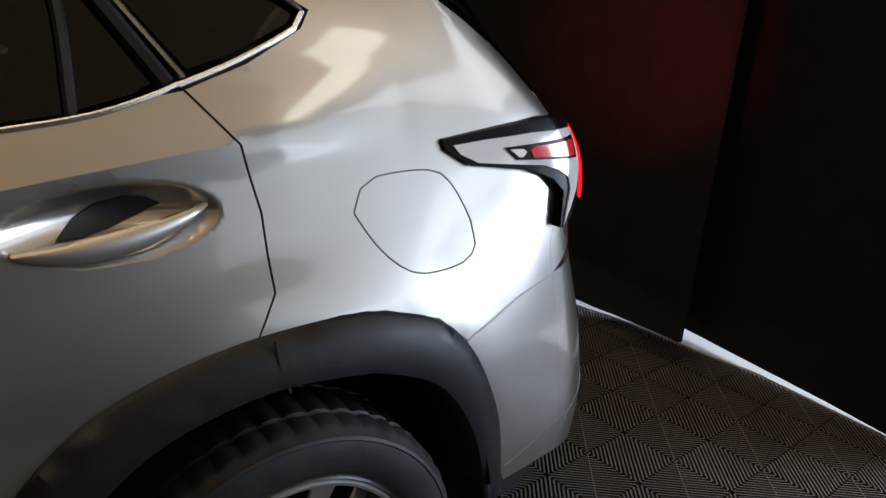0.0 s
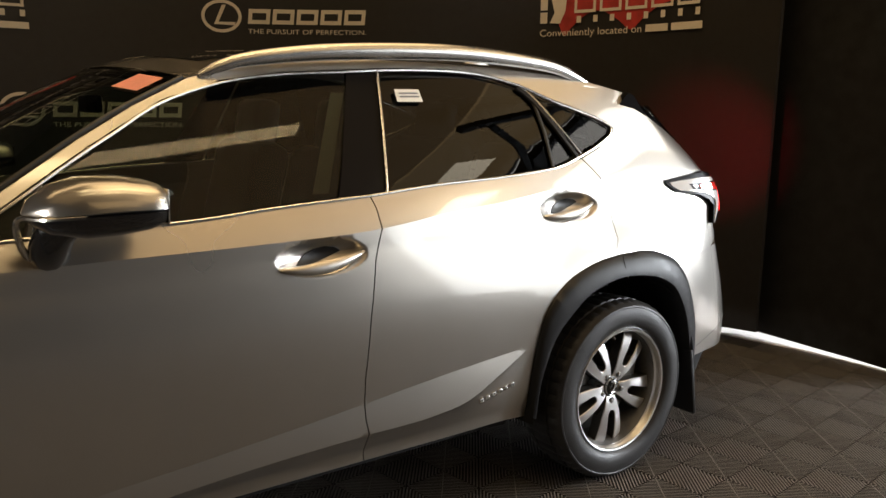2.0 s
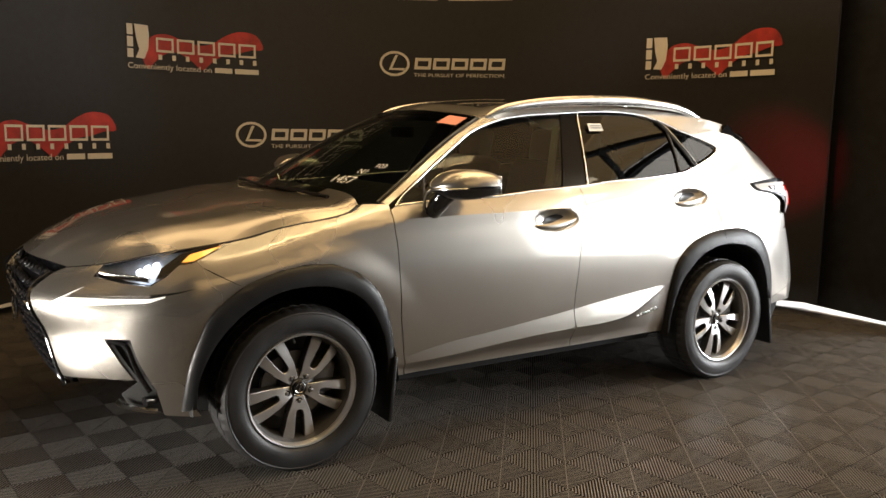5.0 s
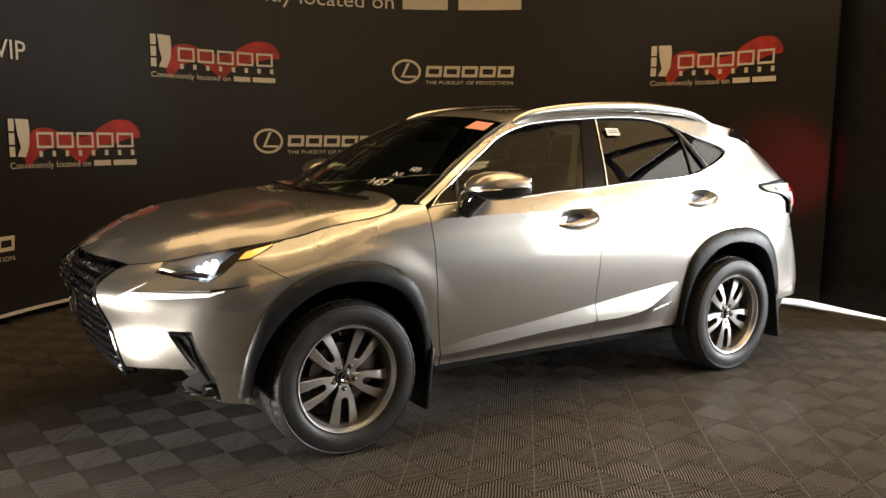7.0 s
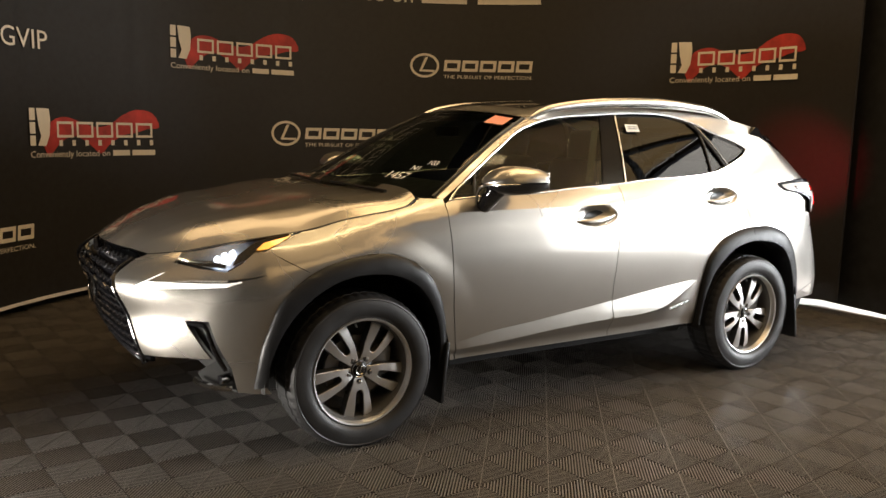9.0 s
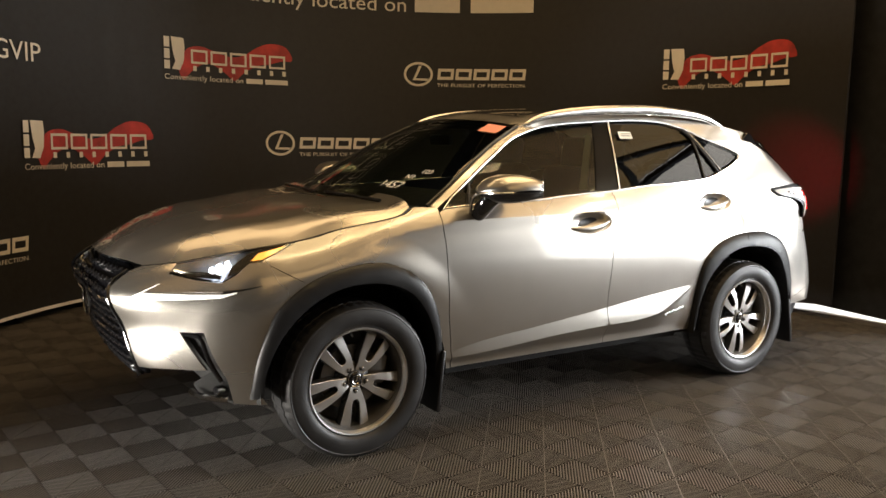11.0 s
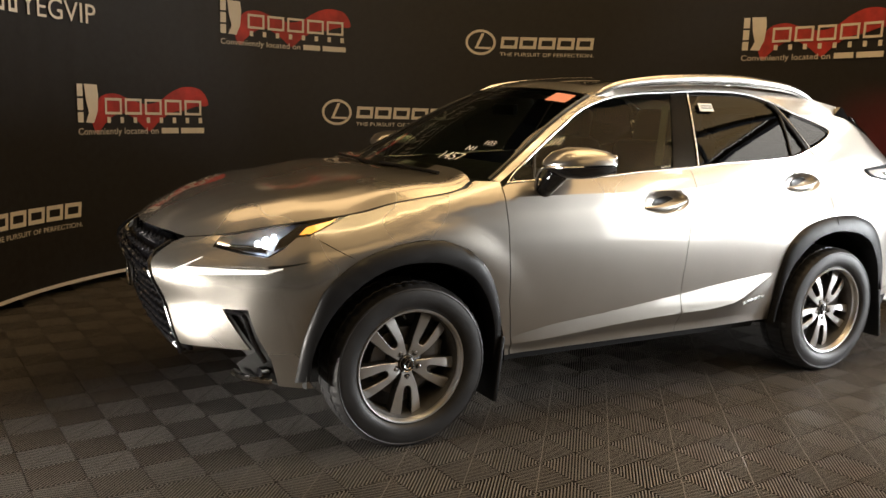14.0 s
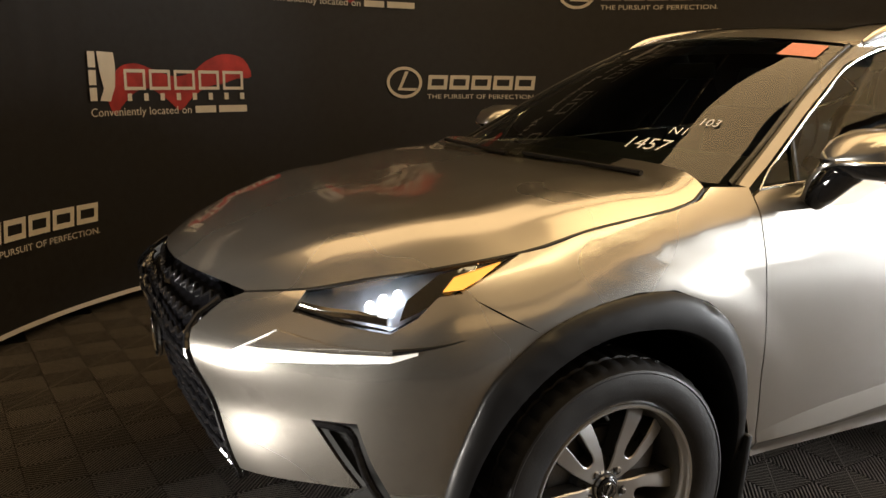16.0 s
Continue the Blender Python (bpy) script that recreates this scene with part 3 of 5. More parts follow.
SIDE_LINES = [stretch(CREASE_UP, -.9, .80), stretch(CREASE_LOW, -.9, .79), stretch(SHOULDER, -.86, 1.35), [(-.82, .362), (.88, .362)]]
for side in (-1, 1):
    panel("front_fender", FENDER, PAINT, car, side=side, step=.022, lines=(stretch(SHOULDER, -1.6, -.86),))
    fd = panel("front_door", FRONT_DOOR, PAINT, car, side=side, dense=((.042, 1.008, .168, .068, .007),), lines=SIDE_LINES, step=.024, folds=(CREASE_UP, CREASE_LOW, SHOULDER))
    rd = panel("rear_door", REAR_DOOR, PAINT, car, side=side, dense=((1.085, 1.080, .172, .066, .007),), lines=SIDE_LINES, step=.024, folds=(CREASE_UP, CREASE_LOW, SHOULDER))
    bs = panel("body_side", BODY_SIDE, PAINT, car, side=side, step=.024, lines=(stretch(SHOULDER, 1.2, 1.75),), label="silver roof pillar and rear quarter")
    handle(fd, -.10, .182, (.985, 1.012), side)
    handle(rd, .948, 1.222, (1.056, 1.088), side)
    panel("window_pane", WINDOW_F, GLASS_F, fd, side=side, inset=.001, off=-.012, depth=.006, step=.05, label="lightly tinted window pane")
    panel("window_pane", QUARTER_F, GLASS_F, fd, side=side, inset=.003, off=-.010, depth=.006, step=.05)
    panel("window_pane", WINDOW_R, GLASS_R, rd, side=side, inset=.001, off=-.012, depth=.006, step=.05, label="dark privacy glass")
    panel("quarter_pane", QUARTER_R, GLASS_R, bs, side=side, inset=.003, off=-.010, depth=.006, step=.05, label="dark privacy glass")
    panel("pillar_cover", PILLAR_B, TAIL_DARK, fd, side=side, inset=.001, off=-.006, depth=.012, step=.05, label="black pillar cover")
    trim("belt_moulding", [(-.86, 1.110), (-.705, 1.121), (-.319, 1.134), (-.087, 1.151), (.236, 1.168)], SATIN, fd, .0042, side)
    trim("belt_moulding", [(.240, 1.168), (.507, 1.188), (.788, 1.199), (1.041, 1.218), (1.15, 1.240), (1.205, 1.258)], SATIN, rd, .0042, side)
    trim("window_moulding", [(-.858, 1.108), (-.80, 1.155), (-.756, 1.183), (-.588, 1.289), (-.469, 1.358), (-.324, 1.439), (-.138, 1.498), (.05, 1.526), (.262, 1.540), (.395, 1.550)], SATIN, fd, .0042, side)
    trim("window_moulding", [(.40, 1.550), (.542, 1.556), (.711, 1.557), (.852, 1.547), (1.007, 1.513), (1.156, 1.459), (1.361, 1.398), (1.43, 1.36), (1.41, 1.335), (1.307, 1.29), (1.205, 1.256)], SATIN, rd, .0048, side)
    trim("window_divider", [(.302, 1.174), (.345, 1.34), (.40, 1.546)], SATIN, rd, .0045, side, off=0)
    trim("window_divider", [(.990, 1.508), (1.05, 1.456), (1.19, 1.258)], BLACK, rd, .012, side, off=0)
    trim("window_divider", [(1.028, 1.498), (1.07, 1.456), (1.215, 1.266)], SATIN, rd, .005, side, off=.002)
    trim("window_divider", [(1.05, 1.452), (1.058, 1.35), (1.052, 1.222)], BLACK, rd, .009, side, off=-.004)
    trim("window_divider", [(-.712, 1.122), (-.69, 1.18), (-.668, 1.238)], BLACK, fd, .010, side, off=-.002)
    # sill under the doors
    panel("sill_cover", [(-.80, .330), (.88, .334), (.86, .268), (-.78, .268)], UNDER, car, side=side, off=-.08, depth=.03, label="black plastic sill")
    # nose
    fb = panel("front_bumper", BUMPER, PAINT, car, key="u", side=side, step=.022)
    panel("air_vent", [(-1.361, .632), (-1.206, .634), (-1.165, .545), (-1.095, .43), (-1.082, .315), (-1.14, .318), (-1.20, .470)], UNDER, fb, key="u", side=side, off=-.030, depth=.03, step=.03)
    trim("vent_blade", [(-1.35, .622), (-1.24, .612), (-1.21, .57), (-1.18, .50), (-1.13, .42)], GLOSS, fb, .010, side, -.006, "u")
    panel("fog_lamp_housing", [(-1.33, .395), (-1.26, .430), (-1.19, .462), (-1.10, .44), (-1.085, .322), (-1.20, .332), (-1.30, .350)], UNDER, fb, key="u", side=side, off=-.03, depth=.02, step=.03)
    trim("fog_lamp_trim", [(-1.33, .376), (-1.29, .354), (-1.20, .341), (-1.11, .333)], CHROME, fb, .013, side, .004, "u")
    fog = skin(-1.175, .375, "u", side, -.02)
    part("fog_lamp", tube([fog + Vector((.03, 0, 0)), fog + Vector((-.008, side * .012, 0))], .020, 16), GLOSS, fb, "dark round fog lamp")
    hl = panel("headlight", HEADLIGHT, LAMP_IN, car, key="u", side=side, off=-.035, depth=.0, step=.03, label="lit headlight with clear lens")
    panel("lens", HEADLIGHT, LENS, hl, key="u", side=side, off=-.003, depth=.03, step=.03)
    panel("lamp_surround", [(-1.10, .90), (-1.02, .952), (-.80, .990), (-.84, .962), (-.925, .925), (-1.045, .875), (-1.105, .855)], GLOSS, hl, key="u", side=side, off=-.020, depth=.01, step=.03)
    panel("turn_lamp", [(-.985, .922), (-.962, .952), (-.838, .976), (-.885, .944), (-.925, .926)], AMBER, hl, key="u", side=side, off=.001, depth=.01, step=.03, label="glowing amber turn lamp")
    for au, az, aw, ah in ((-1.222, .880, .026, .020), (-1.180, .890, .030, .030), (-1.136, .903, .028, .026), (-1.150, .878, .020, .014)):
        c = skin(au, az, "u", side, -.020)
        part("projector", box(.016, aw, ah, Matrix.Translation(c) @ pose(0, 0, 0, 12, 0, side * 38), .006, 3), LAMP_ON, hl, "glowing square lamp cell")
    trim("lamp_blade", [(-1.455, .868), (-1.36, .862), (-1.25, .862), (-1.14, .858)], CHROME, hl, .012, side, -.014, "u")
    drl = panel("running_light", [(-1.715, .750), (-1.62, .786), (-1.50, .826), (-1.52, .812), (-1.60, .788), (-1.30, .790), (-1.10, .795), (-1.02, .805), (-1.02, .797), (-1.10, .778), (-1.30, .766), (-1.58, .756)],
          DRL_ON, car, key="u", side=side, off=.004, depth=.012, step=.02, label="glowing white running light")
    for q in range(20):
        led = skin(-1.56 + .0235 * q, .772 + .0008 * q, "u", side, .012)
        part("led", box(.008, .008, .006, Matrix.Translation(led), .002), LED, drl)
    panel("running_light_recess", [(-1.555, .808), (-1.49, .826), (-1.30, .806), (-1.10, .802), (-1.30, .796), (-1.56, .784)], PAINT, car, key="u", side=side, off=.003, depth=.008, step=.02)
    trim("bumper_crease", [(-1.10, .800), (-1.02, .808), (-.95, .816), (-.893, .826)], GLOSS, fb, lambda t: .007 * (1 - t) + .001, side, .0, "u")
    # tail
    panel("rear_bumper", REAR_BUMPER, PAINT, car, key="r", side=side)
    panel("bumper_lip", [(1.03, .368), (1.22, .392), (1.35, .362), (1.75, .332), (2.30, .35), (2.22, .23), (1.4, .22), (1.1, .25)], UNDER, car, key="r", side=side, off=-.06, depth=.04, label="black rear valance")
    stand = lambda more: (lambda r, z: .008 + .015 * min(1, max(0, (r - .90) / .30)) + more)
    panel("quarter_corner", [(1.03, .87), (1.45, .87), (1.45, 1.19), (1.16, 1.19), (1.03, 1.03)], PAINT, car, key="r", side=side, off=-.007, depth=0, step=.04)
    tl = panel("tail_lamp", TAIL, TAIL_DARK, car, key="r", side=side, off=stand(0), depth=.06, step=.02, label="black tail lamp with red and white lenses")
    panel("white_lens", [(.920, 1.141), (1.00, 1.148), (1.11, 1.154), (1.22, 1.154), (1.272, 1.151), (1.255, 1.095), (1.225, 1.030), (1.172, .960), (1.184, 1.0), (1.197, 1.035), (1.193, 1.058), (1.165, 1.075), (1.12, 1.088), (.965, 1.104), (.930, 1.122)], WHITE_L, tl, key="r", side=side, off=stand(.003), depth=.006, step=.02, label="clear white lens")
    panel("lens_blade", [(1.03, 1.131), (1.253, 1.139), (1.238, 1.092), (1.05, 1.104)], TAIL_DARK, tl, key="r", side=side, off=stand(.005), depth=.004, step=.02)
    panel("white_lens", [(1.042, 1.127), (1.075, 1.128), (1.085, 1.120), (1.070, 1.109), (1.058, 1.109)], WHITE_L, tl, key="r", side=side, off=stand(.008), depth=.004, step=.02)
    panel("red_lens", [(1.090, 1.122), (1.106, 1.130), (1.236, 1.133), (1.224, 1.098), (1.095, 1.106)], RED, tl, key="r", side=side, off=stand(.008), depth=.004, step=.02)
    panel("red_lens", [(1.278, 1.151), (1.375, 1.143), (1.370, 1.095), (1.319, 1.053), (1.250, 1.003), (1.235, 1.015), (1.263, 1.090)], RED_ON, tl, key="r", side=side, off=stand(.003), depth=.012, step=.02, label="glowing red lens")
    panel("red_lens", [(1.42, 1.130), (1.77, 1.125), (1.77, 1.09), (1.42, 1.07)], RED, tl, key="r", side=side, off=.006, depth=.010, step=.04, label="red lens")
    trim("bumper_groove", [(1.205, .952), (1.165, .945), (1.148, .90), (1.156, .83), (1.168, .746), (1.182, .661), (1.198, .571), (1.205, .50)], UNDER, car, .0018, side, -.001, "r")
    trim("bumper_fold", [(1.02, .43), (1.12, .455), (1.25, .49), (1.36, .53), (1.43, .56)], GREY_TRIM, car, .0030, side, -.001, "r")
    trim("bumper_seam", [(1.70, .79), (1.735, .797), (1.85, .832), (1.95, .846)], PAINT, car, .007, side, -.006, flat=1)
    trim("cladding_seam", [(1.284, .893), (1.288, .85), (1.302, .806)], UNDER, car, .0028, side, .022)
    # fuel flap, drawn by its shut line
    if side == -1:
        flap = [(1.472, 1.045), (1.490, 1.082), (1.525, 1.099), (1.635, 1.100), (1.682, 1.074), (1.722, 1.001), (1.728, .958), (1.692, .930), (1.600, .928), (1.548, .950), (1.505, .992)]
        trim("fuel_flap", flap + flap[:1], GREY_TRIM, bs, .0016, side, .000, flat=1)
    # cladding round the arches
    for nm, outer, inner in (
            ("front_arch_cladding", [(-1.822, .335), (-1.815, .42), (-1.800, .52), (-1.758, .640), (-1.709, .728), (-1.587, .820), (-1.45, .868), (-1.313, .887), (-1.201, .882), (-1.088, .838), (-1.0, .766), (-.935, .654), (-.902, .54), (-.884, .42), (-.868, .30)],
             [(-1.765, .345), (-1.768, .42), (-1.755, .49), (-1.715, .580), (-1.650, .660), (-1.56, .735), (-1.454, .783), (-1.346, .800), (-1.206, .788), (-1.089, .737), (-1.012, .655), (-.962, .56), (-.938, .48), (-.925, .39), (-.918, .30)]),
            ("rear_arch_cladding", [(.868, .34), (.862, .43), (.864, .565), (.895, .715), (.969, .802), (1.072, .856), (1.229, .890), (1.415, .897), (1.502, .886), (1.618, .846), (1.695, .775), (1.755, .68), (1.80, .58), (1.83, .46), (1.85, .37)],
             [(.905, .32), (.895, .42), (.900, .50), (.941, .625), (1.028, .720), (1.122, .780), (1.275, .812), (1.42, .800), (1.491, .783), (1.590, .735), (1.66, .66), (1.71, .58), (1.75, .48), (1.775, .40), (1.79, .34)])):
        o, i = smooth_line(outer, .04), smooth_line(inner, .04)
        n = 64
        o = [o[int(round(k * (len(o) - 1) / n))] for k in range(n + 1)]
        i = [i[int(round(k * (len(i) - 1) / n))] for k in range(n + 1)]
        v, f, rows = [], [], ((0, -.012), (0, .004), (.04, .010), (.3, .020), (.75, .026), (.95, .024), (1.0, .014), (1.0, -.09))
        for k in range(n + 1):
            for w, off in rows:
                q = o[k] * (1 - w) + i[k] * w
                v.append(skin(q[0], q[1], "x", side, off))
        m = len(rows)
        for k in range(n):
            for j in range(m - 1):
                f.append((k * m + j, k * m + j + 1, (k + 1) * m + j + 1, (k + 1) * m + j))
        part(nm, (v, f), CLAD, car, "dark grey plastic wheel arch cladding", 50)
    # liners and flaps
    for wx in (-1.33, 1.33):
        prof = [(.46, side * .88), (.47, side * .80), (.47, side * .48)]
        v, f = [], []
        for k in range(33):
            a = radians(-4 + 188 * k / 32)
            for r, y in prof:
                v.append((wx + r * math.cos(a), y, .345 + r * math.sin(a)))
            v.append((wx + .05 * math.cos(a), side * .48, .345 + .05 * math.sin(a)))
        for k in range(32):
            for j in range(3):
                f.append((k * 4 + j, k * 4 + j + 1, (k + 1) * 4 + j + 1, (k + 1) * 4 + j))
        part("wheel_liner", (v, f), UNDER, car, "", 50)
    part("mud_flap", box(.022, .20, .30, pose(-.905, side * .80, .29, 0, 6, 0), .008), BLACK, car, "black rubber mud flap")
    part("mud_flap", box(.022, .20, .30, pose(1.80, side * .78, .29, 0, -10, 0), .008), BLACK, car, "black rubber mud flap")
    # mirror
    mir = new("side_mirror")
    mir.parent = car

    def pod(rows):
        v, f, n = [], [], 18
        for x, y, z, ry, rz in rows:
            for k in range(n):
                a = 2 * math.pi * k / n
                c, s = math.cos(a), math.sin(a)
                v.append((x, side * (y + ry * math.copysign(abs(c) ** .7, c)), z + rz * math.copysign(abs(s) ** .75, s)))
        for i in range(len(rows) - 1):
            for k in range(n):
                f.append((i * n + k, i * n + (k + 1) % n, (i + 1) * n + (k + 1) % n, (i + 1) * n + k))
        f.append(tuple(range(n)))
        f.append(tuple((len(rows) - 1) * n + k for k in range(n)))
        return v, f

    def squash(rows, low, high):
        """A pod whose lower half is pressed flatter than its upper half."""
        v, f = pod(rows)
        n = len(v) // len(rows)
        out = []
        for i, p in enumerate(v):
            zc = rows[i // n][2]
            out.append((p[0], p[1], zc + (p[2] - zc) * (low if p[2] < zc else high)))
        return out, f

    cap = [(-.742, .945, 1.194, .012, .008), (-.728, .955, 1.196, .058, .030), (-.69, .968, 1.199, .092, .058), (-.63, .974, 1.203, .112, .072), (-.56, .976, 1.206, .120, .070), (-.50, .976, 1.206, .122, .062), (-.472, .976, 1.206, .118, .054), (-.462, .976, 1.206, .106, .046)]
    part("mirror_cap", squash(cap, .10, 1.0), PAINT, mir, "silver mirror cap", 50)
    low = [(-.735, .945, 1.192, .030, .016), (-.70, .962, 1.192, .088, .040), (-.63, .970, 1.194, .108, .056), (-.56, .972, 1.196, .116, .056), (-.50, .974, 1.198, .118, .050), (-.468, .974, 1.198, .108, .040)]
    part("mirror_base", squash(low, 1.0, .15), GLOSS, mir, "gloss black mirror underside", 50)
    part("mirror_glass", box(.004, .19, .085, pose(-.460, side * .976, 1.205), .001), CHROME, mir, "mirror glass")
    part("mirror_arm", tube([(-.655, side * .80, 1.075), (-.672, side * .850, 1.085), (-.678, side * .895, 1.115), (-.670, side * .930, 1.150), (-.65, side * .955, 1.175)], lambda t: .052 - .010 * t, 14, .8), GLOSS, mir, "gloss black mirror arm")
    part("mirror_trim", tube(smooth_line([(-.706, side * .838, 1.062), (-.735, side * .868, 1.108), (-.748, side * .905, 1.160), (-.745, side * .950, 1.186), (-.712, side * 1.045, 1.192), (-.64, side * 1.083, 1.196)], .02), lambda t: .009 * (1 - .75 * t) + .001, 6), SATIN, mir, "satin chrome mirror trim")
    # roof rail
    rail = smooth_line([(-0.2, 0.585, 1.516), (-0.1, 0.59, 1.557), (0.083, 0.59, 1.587), (0.333, 0.59, 1.608), (0.7, 0.588, 1.621), (1.0, 0.585, 1.609), (1.2, 0.578, 1.589), (1.33, 0.57, 1.556), (1.4, 0.565, 1.531)], .05)
    part("roof_rail", tube([(p[0], side * p[1], p[2]) for p in rail], lambda t: .010 + .019 * math.sin(math.pi * t) ** .4, 12, .85), SATIN, car, "satin silver roof rail", 60)

# hood, windscreen, roof: lofted between the two flanks
HOOD_EDGE = [(-1.69, .884, "u"), (-1.455, .905, "u"), (-1.27, .932, "u"), (-1.04, .965, "u"), (-.775, .998, "u")]
hood_edge = [skin(a, z, k, -1) for a, z, k in HOOD_EDGE] + [skin(x, z, "x", -1) for x, z in ((-1.4, 1.036), (-1.25, 1.060), (-1.15, 1.075), (-1.075, 1.094), (-1.03, 1.120))]
hood_edge = [Vector(p) for p in smooth_line(hood_edge, .05)]


def loft(edge, across, crown, bow, flip=False, n=28, lim=1.0):
    """A sheet between an edge and its mirror image; crown lifts and bow shifts along x, by (t along, u across)."""
    v, f, m = [], [], len(edge)
    for i, e in enumerate(edge):
        t = i / (m - 1)
        for k in range(n + 1):
            u = (-1 + 2 * k / n) * lim
            v.append(Vector((e.x + bow(t, u), abs(e.y) * u, e.z + crown(t, u))))
    for i in range(m - 1):
        for k in range(n):
            q = (i * (n + 1) + k, i * (n + 1) + k + 1, (i + 1) * (n + 1) + k + 1, (i + 1) * (n + 1) + k)
            f.append(q[::-1] if not flip else q)
    return v, f


def hood_crown(t, u):
    a = abs(u)
    fore = np.interp(a, (0, .25, .50, .66, .78, .90, 1.0), (1.0, .995, .962, .912, .77, .40, 0))
    aft = np.interp(a, (0, .25, .50, .66, .78, .90, .96, 1.0), (1.0, .998, .985, .965, .92, .74, .42, 0))
    w = min(max((t - .55) / .35, 0.0), 1.0)
    shape = fore * (1 - w) + aft * w
    return float(np.interp(t, (0, .06, .2, .4, .6, .8, .9, 1), (.012, .05, .092, .102, .095, .075, .055, .045)) * shape)


def hood_bow(t, u):
    return float(np.interp(t, (0, .1, .3, 1), (-.105, -.085, -.03, .03)) * (1 - u * u))


part("hood", loft(hood_edge, 1, hood_crown, hood_bow, n=56), PAINT, car, "silver hood with raised centre", 60)
part("hood_edge", tube([p + Vector((0, 0, -.006)) for p in hood_edge], .006, 6), BLACK, car)
part("hood_edge", tube([Vector((p.x, -p.y, p.z - .006)) for p in hood_edge], .006, 6), BLACK, car)

ws_edge = [Vector(p) for p in smooth_line([skin(x, z, "x", -1, -.004) for x, z in ((-.925, 1.120), (-.76, 1.220), (-.56, 1.343), (-.41, 1.426), (-.24, 1.506))], .05)]
part("windscreen", loft(ws_edge, 1, lambda t, u: (.020 + .022 * t) * (1 - u * u), lambda t, u: (-.20 + .10 * t) * (1 - u * u), n=32, lim=.985), GLASS_W, car, "laminated windscreen with marker writing", 60)
part("windscreen_band", loft([p + Vector((.006, 0, -.006)) for p in ws_edge[-2:]], 1, lambda t, u: .040 * (1 - u * u), lambda t, u: -.105 * (1 - u * u), n=24, lim=.99), GLOSS, car, "black windscreen band", 60)
for s in (-1, 1):
    part("pillar_seal", tube([Vector((p.x - .004, s * abs(p.y) * .978, p.z + .002)) for p in ws_edge], .010, 6, .6), BLACK, car)
part("cowl", loft([skin(-.93, 1.112, "x", -1) + Vector((-.13, .05, .0)), skin(-.90, 1.118, "x", -1) + Vector((.05, .06, .0))], 1, lambda t, u: -.004 - .012 * u * u, lambda t, u: -.12 * (1 - u * u), n=24), BLACK, car, "black plastic cowl")
for y0, y1 in ((-.62, -.05), (.05, .62)):
    part("wiper", tube([(-1.03 - .1 * (1 - y0 ** 2), y0, 1.142), (-1.02 - .1 * (1 - y1 ** 2), y1, 1.150)], .008, 6), BLACK, car)

roof_line = [Vector(p) for p in smooth_line([skin(x, z, "x", -1) for x, z in ((-.24, 1.508), (-.12, 1.543), (.05, 1.570), (.3, 1.585), (.6, 1.588), (.9, 1.580), (1.2, 1.562), (1.40, 1.538), (1.53, 1.500))], .06)]
part("roof", loft(roof_line, 1, lambda t, u: (.042 - .012 * t) * (1 - u * u) ** .8, lambda t, u: (-.105 * (1 - t) + .06 * t) * (1 - u * u), n=32), PAINT, car, "silver roof", 60)
sun = [p for p in roof_line if -.15 < p.x < .62]
part("sunroof", loft([p + Vector((0, 0, .004)) for p in sun], 1, lambda t, u: .040 * (1 - u * u) ** .8, lambda t, u: -.09 * (1 - t) * (1 - u * u), n=28, lim=.80), GLOSS, car, "dark glass sunroof", 60)

# tailgate, rear window, spoiler
for side in (-1, 1):
    panel("tailgate", [(1.29, .885), (1.7, .885), (2.215, .885), (2.13, 1.17), (1.40, 1.20), (1.38, 1.06), (1.30, .98)], PAINT, car, key="r", side=side, step=.05)
    panel("rear_window", [(1.33, 1.205), (2.085, 1.19), (1.90, 1.45), (1.10, 1.45), (1.22, 1.30)], GLASS_R, car, key="r", side=side, step=.05, off=-.004, depth=.01)
    v = [(1.53, side * .625, 1.455), (1.57, side * .635, 1.500), (1.64, side * .605, 1.490), (1.72, side * .59, 1.43), (1.86, side * .615, 1.305), (1.83, side * .628, 1.305)]
    bm = bmesh.new()
    a = [bm.verts.new(p) for p in v]
    b = [bm.verts.new((p[0], p[1] - side * .03, p[2])) for p in v]
    bm.faces.new(a), bm.faces.new(b[::-1])
    for i in range(len(v)):
        bm.faces.new((a[i], b[i], b[(i + 1) % len(v)], a[(i + 1) % len(v)]))
    part("spoiler_fin", bm, GLOSS, car, "gloss black spoiler fin", 30)
v, f = [], []
SP = [(1.36, 1.538), (1.44, 1.530), (1.52, 1.518), (1.575, 1.506), (1.582, 1.498), (1.572, 1.480), (1.50, 1.472), (1.42, 1.47)]
for k in range(25):
    u = -1 + 2 * k / 24
    for x, z in SP:
        v.append((x + .22 * (1 - abs(u) ** 2.5) * (x - 1.3) / .28, .588 * u, z + .030 * (1 - u * u) - .012 * abs(u) ** 6))
m = len(SP)
for k in range(24):
    for j in range(m):
        f.append((k * m + j, (k + 1) * m + j, (k + 1) * m + (j + 1) % m, k * m + (j + 1) % m))
f += [tuple(range(m)), tuple(24 * m + j for j in range(m - 1, -1, -1))]
part("spoiler", (v, f), PAINT, car, "silver roof spoiler", 40)
part("aerial_fin", pod([(1.18, -.02 * -1, 1.60, .004, .004), (1.24, .02, 1.617, .018, .016), (1.32, .02, 1.622, .02, .022), (1.36, .02, 1.61, .016, .012)]), PAINT, car, "silver aerial fin", 50)

